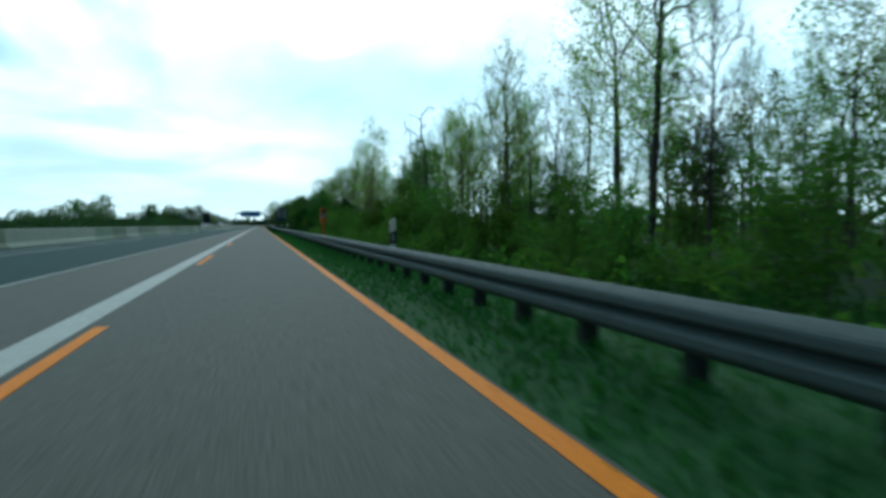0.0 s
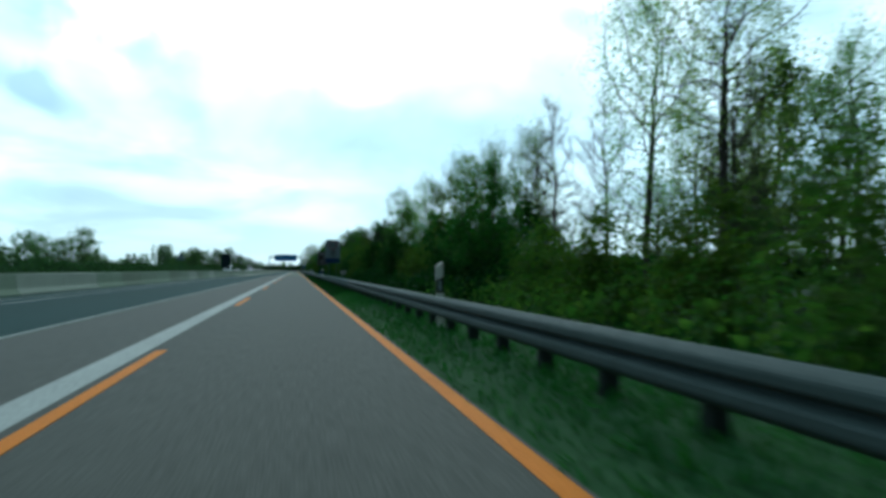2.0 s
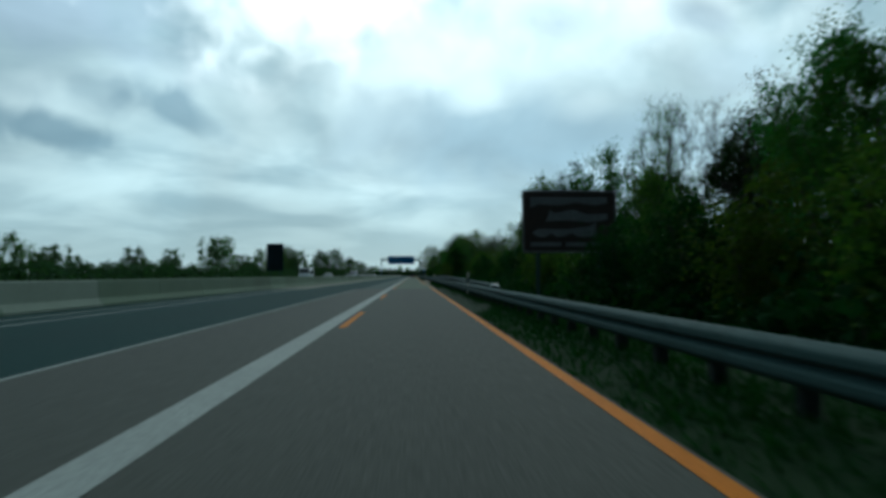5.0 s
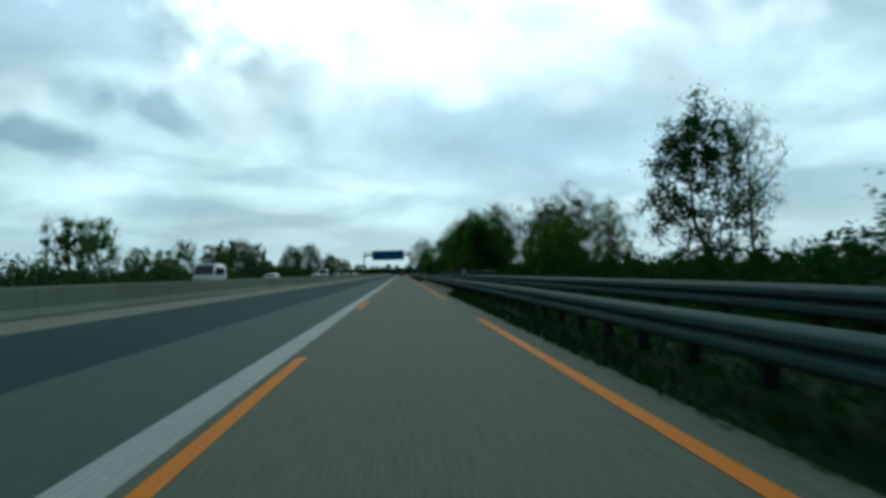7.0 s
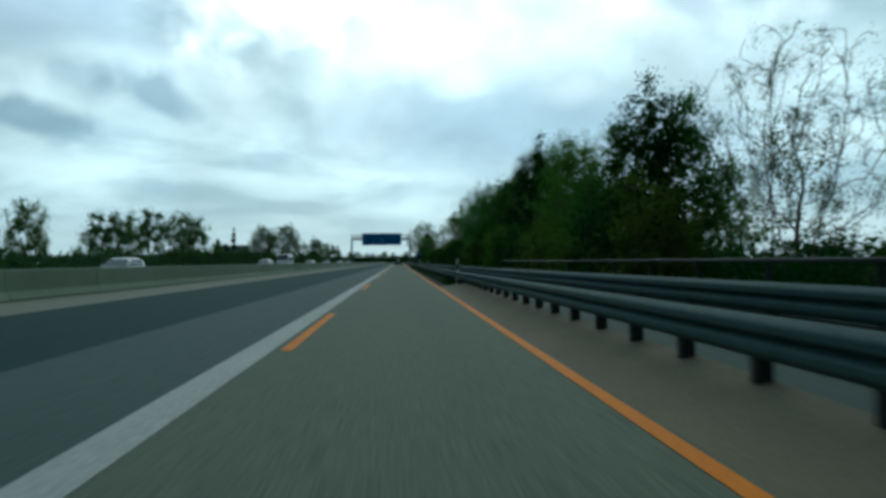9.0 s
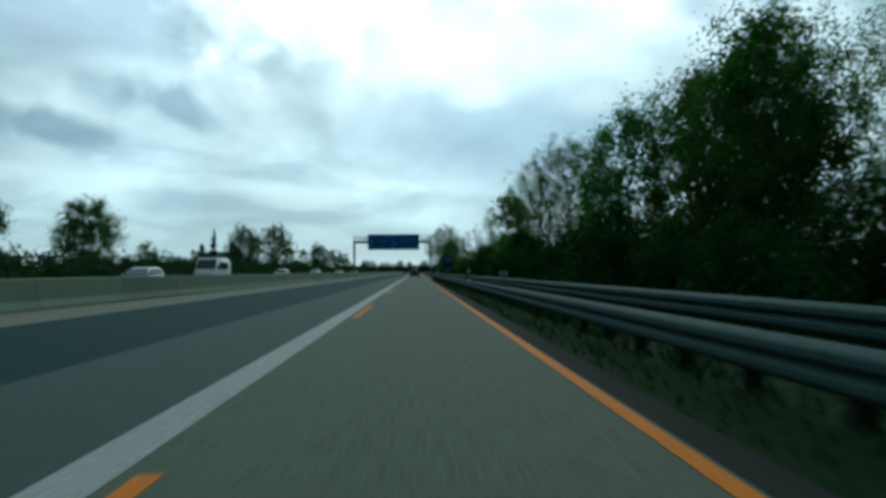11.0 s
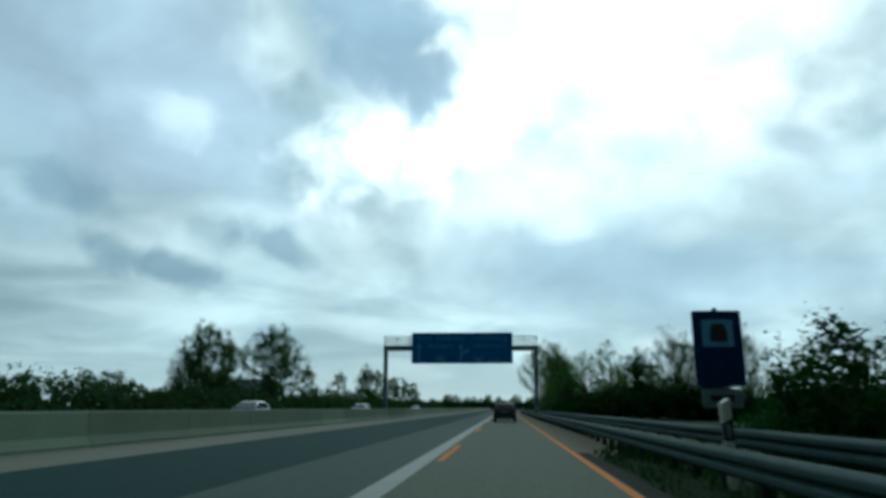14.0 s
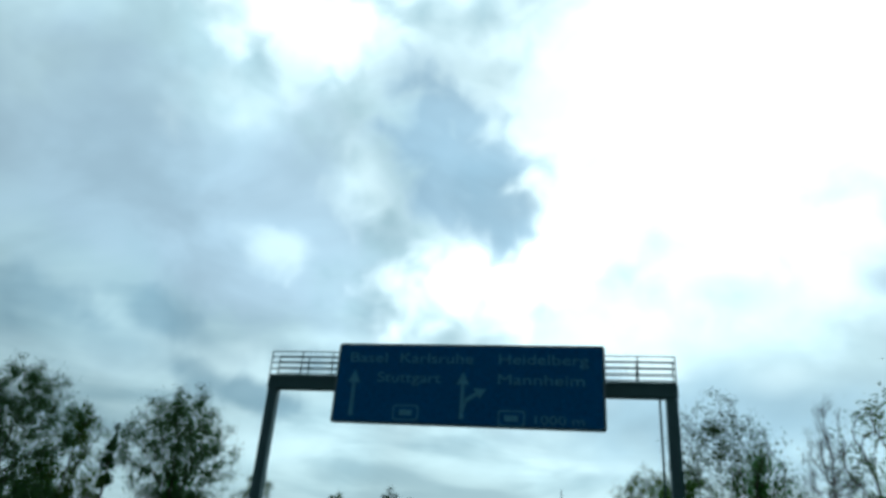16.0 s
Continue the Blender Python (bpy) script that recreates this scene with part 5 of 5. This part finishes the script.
# single trees that stand out on the wooded side
for kind, x, y, h in (
        ("aspen", 11.0, 67.5, 12.0), ("aspen_b", 10.8, 71.2, 10.6), ("ash", 12.2, 52.2, 7.8), ("ash", 13.2, 54.5, 6.6), ("dead", 12.9, 52.0, 10.2), ("dense_b", 19.5, 76.0, 10.4),
        ("dense_c", 6.6, 73.5, 4.9), ("aspen_b", 9.5, 15.0, 11.5), ("aspen", 11.5, 20.0, 10.8), ("aspen_b", 12.5, 11.0, 12.0), ("aspen", 9.0, 23.5, 8.2), ("aspen_b", 10.5, 28.4, 7.7),
        ("aspen_b", 13.0, 31.0, 8.0), ("aspen", 12.0, 37.0, 7.5), ("aspen_b", 12.0, 42.0, 9.0), ("aspen_b", 14.5, 46.0, 8.5), ("aspen", 9.0, 57.0, 6.4), ("aspen_b", 13.5, 58.5, 6.8), ("bare_b", 14.0, 80.5, 9.0),
        ("bare_b", 11.0, 79.5, 8.7), ("aspen_b", 11.4, 83.0, 8.6), ("aspen_b", 9.2, 82.0, 7.6), ("aspen", 13.5, 88.0, 9.8), ("aspen_b", 11.5, 97.5, 9.9), ("dense_c", 8.6, 93.0, 4.8), ("aspen_b", 10.2, 103.5, 8.8), ("maple", 13.5, 101.5, 10.2), ("dense_b", 9.2, 107.5, 6.6), ("aspen_b", 10.0, 116.2, 9.4), ("aspen_b", 11.8, 123.5, 9.4), ("aspen", 12.6, 118.5, 9.0), ("bare_b", 11.5, 108.0, 8.6), ("naked", 8.8, 120.5, 6.2),
        ("dense_b", 7.6, 127.0, 5.2), ("dense_c", 8.4, 136.5, 6.3), ("dense", 11.0, 134.5, 7.2), ("dense_fine", 8.9, 143.8, 6.0), ("naked", 10.5, 155.2, 7.6), ("dense_fine", 11.8, 149.0, 8.2), ("dense_b", 7.6, 152.5, 4.6), ("dense", 12.8, 157.5, 7.2), ("dense", 15.0, 158.5, 8.6), ("dense_c", 10.8, 160.5, 5.8), ("dense", 13.2, 151.5, 6.6), ("dense", 13.4, 166.0, 7.2), ("dense", 11.4, 162.5, 6.2), ("crowd", 14.2, 157.0, 9.2),
        ("aspen_b", 10.0, 157.5, 8.4), ("dense_c", 10.0, 165.0, 7.7), ("dense", 10.2, 173.0, 8.2), ("dense_b", 10.0, 182.5, 8.8), ("dense", 11.0, 190.0, 8.6),
        ("dense", 16.2, 218.2, 10.6), ("aspen", 17.5, 215.5, 9.5), ("crowd", 14.2, 238.6, 8.4), ("bare", 16.5, 242.0, 8.0), ("crowd", 12.4, 243.0, 7.6), ("crowd", 13.4, 240.8, 7.8), ("bare", 11.2, 250.0, 8.2), ("dense_c", 9.8, 254.6, 7.0), ("willow", 10.0, 225.5, 4.4), ("willow", 11.6, 229.0, 4.9), ("willow", 10.2, 233.0, 4.8), ("willow", 9.6, 229.0, 4.2), ("aspen_b", 12.6, 223.5, 5.6), ("bare_b", 11.8, 220.5, 5.2), ("bare", 13.4, 246.0, 8.4), ("bare", 15.2, 234.5, 6.4),
        ("dense", 7.6, 252.4, 6.9), ("dense_c", 8.4, 257.5, 6.6), ("dense_b", 8.2, 264.0, 6.8), ("aspen", 9.5, 271.0, 9.0), ("dense", 9.8, 278.0, 9.8), ("dense", 12.5, 283.5, 7.8), ("dense", 15.4, 288.0, 8.6), ("dense", 12.8, 276.5, 7.2), ("dense_c", 11.0, 286.5, 6.6), ("maple", 14.6, 290.0, 12.0), ("aspen", 14.5, 284.0, 11.5), ("aspen_b", 11.8, 291.5, 11.4),
        ("dense_fine", 12.3, 303.1, 10.3), ("dense_fine", 9.7, 309.6, 8.8), ("aspen_b", 12.8, 296.0, 8.8), ("dense_c", 10.6, 299.5, 9.4), ("dense_fine", 11.4, 306.5, 9.6), ("maple", 13.8, 303.0, 10.5), ("bare_b", 11.0, 321.5, 8.2), ("bare_b", 12.6, 324.0, 8.2), ("maple", 14.4, 344.0, 14.4), ("dense_b", 9.4, 347.5, 9.4), 
        ("bare_b", 13.0, 350.0, 11.2), ("aspen_b", 11.0, 345.0, 11.0), ("dense_b", 10.8, 352.0, 9.0), ("aspen", 13.5, 347.0, 12.0), ("dense_c", 8.8, 341.0, 4.6), ("dense", 8.6, 335.0, 4.8), ("naked", 7.8, 356.5, 6.6), ("dense_c", 8.4, 362.5, 4.2), ("bare", 10.0, 366.0, 5.0),
        ("crowd", 5.3, 434.0, 8.3), ("back", 7.0, 436.0, 7.6), ("dense_c", 7.4, 437.0, 6.2), ("bare_b", 8.6, 431.0, 7.4), ("bare_b", 9.9, 436.0, 7.0), ("back", 11.0, 434.0, 7.9), ("dense", 14.4, 432.5, 7.8), ("dense_c", 13.2, 437.0, 5.8), ("dense_c", 16.8, 434.5, 6.2), ("dense", 19.4, 436.0, 6.0),
        ("crowd", 17.4, 429.6, 9.8), ("crowd", 20.2, 431.5, 9.4), ("crowd", 23.4, 429.0, 10.4), ("crowd", 25.4, 430.6, 10.2), ("crowd", 24.2, 433.6, 9.6), ("dense_c", 22.6, 433.0, 6.4), ("dense_c", 26.4, 431.8, 5.4), ("dense", 21.2, 428.2, 5.0),
        ("aspen_b", 10.5, 452.0, 9.0), ("dense_b", 9.0, 470.0, 9.6),
        ("maple", 11.8, 548.0, 20.0), ("aspen_b", 9.0, 500.0, 12.0), ("dense", 12.0, 520.0, 14.0)):
    plant("young_" + kind if y < 110 and kind.startswith("aspen") else kind, x, y, h)


def clearing(x, y):
    """The gap in the young wood that opens on the sky."""
    return 28 < y < 90 and 0.475 < (x - 0.2) / (y - 25.7) < 0.585


for k in range(26):
    y = 5 + 2.8 * k
    kind, x, h = rnd.choice(("young_aspen", "young_aspen_b", "young_aspen_b", "bare_b")), rnd.uniform(9, 18), rnd.uniform(6.4, 8.4)
    if not clearing(x, y):
        plant(kind, x, y, h, broad=0.8)
# the wood behind them and its fringe of shrubs
y = -14.0
while y < 372:
    if not 190 < y < 248:
        kind, x, y2, h = rnd.choice(("back", "back_b")), rnd.uniform(15, 25), y + rnd.uniform(-2, 2), rnd.uniform(6.0, 8.2)
        if not clearing(x, y2):
            plant(kind, x, y2, h)
    y += 5.6 if y > 75 else 2.6
y = -14.0
while y < 372:
    low_ = 192 < y < 246
    plant(rnd.choice(("thin_shrub", "thin_shrub", "shrub_b") if y < 72 else ("shrub", "shrub", "shrub_b")), rnd.uniform(5.6, 6.8) + (3.5 if low_ else 0), y, rnd.uniform(2.2, 3.3) * (0.5 if low_ else 0.85 if y < 72 else 1))
    if not 200 < y < 240 and rnd.random() < 0.45:
        plant(rnd.choice(("thin_shrub",) if y < 72 else ("shrub", "shrub_b", "shrub")), rnd.uniform(8.2, 11.5) + (4 if low_ else 1.5 if y < 75 else 0), y + 1.4, rnd.uniform(2.8, 4.4) * (0.7 if low_ else 1))
    y += 3.4
for k in range(19):
    y = 428 + 11.0 * k
    plant(rnd.choice(("back", "back_b", "back_b")), 8.5 + rnd.uniform(0, 6), y, rnd.uniform(5.5, 8.5))
    plant(rnd.choice(("back", "back_b")), 18 + rnd.uniform(0, 12), y + 3, rnd.uniform(6, 9.5))
# trees beyond the oncoming carriageway
plant("lime", -42.6, 448.5, 13.2, 40, 0.84)
plant("lime", -37.6, 463.5, 14.3, 200, 1.02)
for kind, x, y, h in (
        ("dense_c", -46.0, 450.0, 8.4), ("dense_c", -41.0, 450.5, 6.8), ("dense_c", -39.0, 466.0, 8.0), ("maple", -44.5, 373.8, 12.0), ("far_b", -38, 150, 5.6), ("far_b", -38, 161, 7.2), ("far_b", -38, 167.5, 7.0), ("far_b", -38, 177, 6.8), ("far_b", -37.5, 186, 9.3),
        ("far_b", -38, 197.5, 5.6), ("far", -38, 262, 9.0), ("far_b", -38, 270, 9.5), ("far", -38, 283.5, 6.2), ("far", -38, 294, 6.2), ("far_b", -38, 303.6, 8.2), ("far", -38, 322, 8.4), ("far_b", -38, 330, 8.0), ("far", -38, 337, 10.0),
        ("far", -38, 358.6, 10.2), ("far_b", -38, 377, 5.8), ("far", -38, 399, 5.4), ("bare_b", -36.1, 426.8, 7.5), ("dense_b", -42, 455, 11.0), ("poplar", -60.0, 484.0, 13.5), ("spruce", -77.0, 527.0, 11.5), ("spruce", -74.0, 529.0, 9.5), ("dense_b", -37, 480, 8.5), ("dense", -38, 540, 12.5), ("dense_b", -38, 557, 12.0),
        ("far", -36, 578, 11.4), ("far", -34, 600, 10.5), ("dense_b", -38, 510, 9.0), ("far", -38, 225, 5.4), ("far", -38, 240, 5.8)):
    plant(kind, x, y, h)
y = 24.0
while y < 700:
    plant(rnd.choice(("far", "far_b")), rnd.uniform(-58, -36), y, rnd.uniform(3.6, 5.6), broad=1.2)
    y += 14.0
for k in range(36):
    plant(rnd.choice(("far", "far_b")), -75 + k * 4.2 + rnd.uniform(-3, 3), 905 + rnd.uniform(0, 60), rnd.uniform(7, 13))


# ---- house beyond the hedge ----
def house(x0, x1, y0, y1, eaves, ridge):
    thing = tagged(new("house"), "house with a dark blue-grey pitched roof behind the hedge", "house")
    ym = (y0 + y1) / 2
    part("wall", prism("wall", [(y0, -0.1), (y1, -0.1), (y1, eaves), (ym, ridge - 0.25), (y0, eaves)], x0, x1, M["plaster"], "x"), thing)
    for a, b in ((y0 - 0.5, ym), (y1 + 0.5, ym)):
        low_ = eaves - 0.5 * (ridge - eaves) / (ym - y0)
        part("roof", prism("roof", [(a, low_), (b, ridge), (b, ridge + 0.2), (a, low_ + 0.2)], x0 - 0.4, x1 + 0.4, M["tiles"], "x"), thing)
    part("chimney", box("chimney", (x0 + 2.2, x0 + 2.8, ym + 0.6, ym + 1.2, ridge - 1.2, ridge + 0.7), M["tiles"], 0.02), thing)


house(-86.0, -72.0, 556.0, 568.0, 5.6, 9.2)


# ---- grass of the verge ----
def tufts(name, x0, x1, y0, y1, per, tall, label, mat="blade"):
    g = np.random.default_rng(5)
    n = int((x1 - x0) * (y1 - y0) * per)
    c = np.stack([g.uniform(x0, x1, n), g.uniform(y0, y1, n), np.zeros(n)], axis=1)
    c[:, 2] = np.interp(c[:, 0], (x0, x0 + 0.25, 2.35, 3.0, 4.5, 6.5), (-0.02, 0.06, 0.16, 0.17, 0.08, -0.07)) - 0.03 if x0 < 3 else -0.06
    a = g.uniform(0, 2 * np.pi, n)
    w = np.stack([np.cos(a), np.sin(a), np.zeros(n)], axis=1) * g.uniform(0.012, 0.03, (n, 1))
    tip = c + np.stack([g.normal(0, 0.07, n), g.normal(0, 0.07, n), g.uniform(0.4, 1.0, n) * tall], axis=1)
    v = np.stack([c - w, c + w, tip], axis=1).reshape(-1, 3)
    me = mesh(name, v.tolist(), np.arange(3 * n).reshape(-1, 3).tolist(), M[mat])
    return tagged(new(name, me), label, "grass", kind="stuff")


tufts("verge_grass", 1.70, 3.6, -8.0, 80.0, 260, 0.15, "short verge grass in brightened green round the guard rail posts", "blade_bright")
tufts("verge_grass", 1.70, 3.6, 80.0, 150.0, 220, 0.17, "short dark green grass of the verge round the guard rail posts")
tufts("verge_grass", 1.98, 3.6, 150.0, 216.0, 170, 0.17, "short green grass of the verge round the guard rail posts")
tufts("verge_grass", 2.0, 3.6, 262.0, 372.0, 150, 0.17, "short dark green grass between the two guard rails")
tufts("verge_grass", 3.6, 8.0, -8.0, 80.0, 34, 0.5, "rank long grass in brightened green below the thin shrubs", "blade_bright")
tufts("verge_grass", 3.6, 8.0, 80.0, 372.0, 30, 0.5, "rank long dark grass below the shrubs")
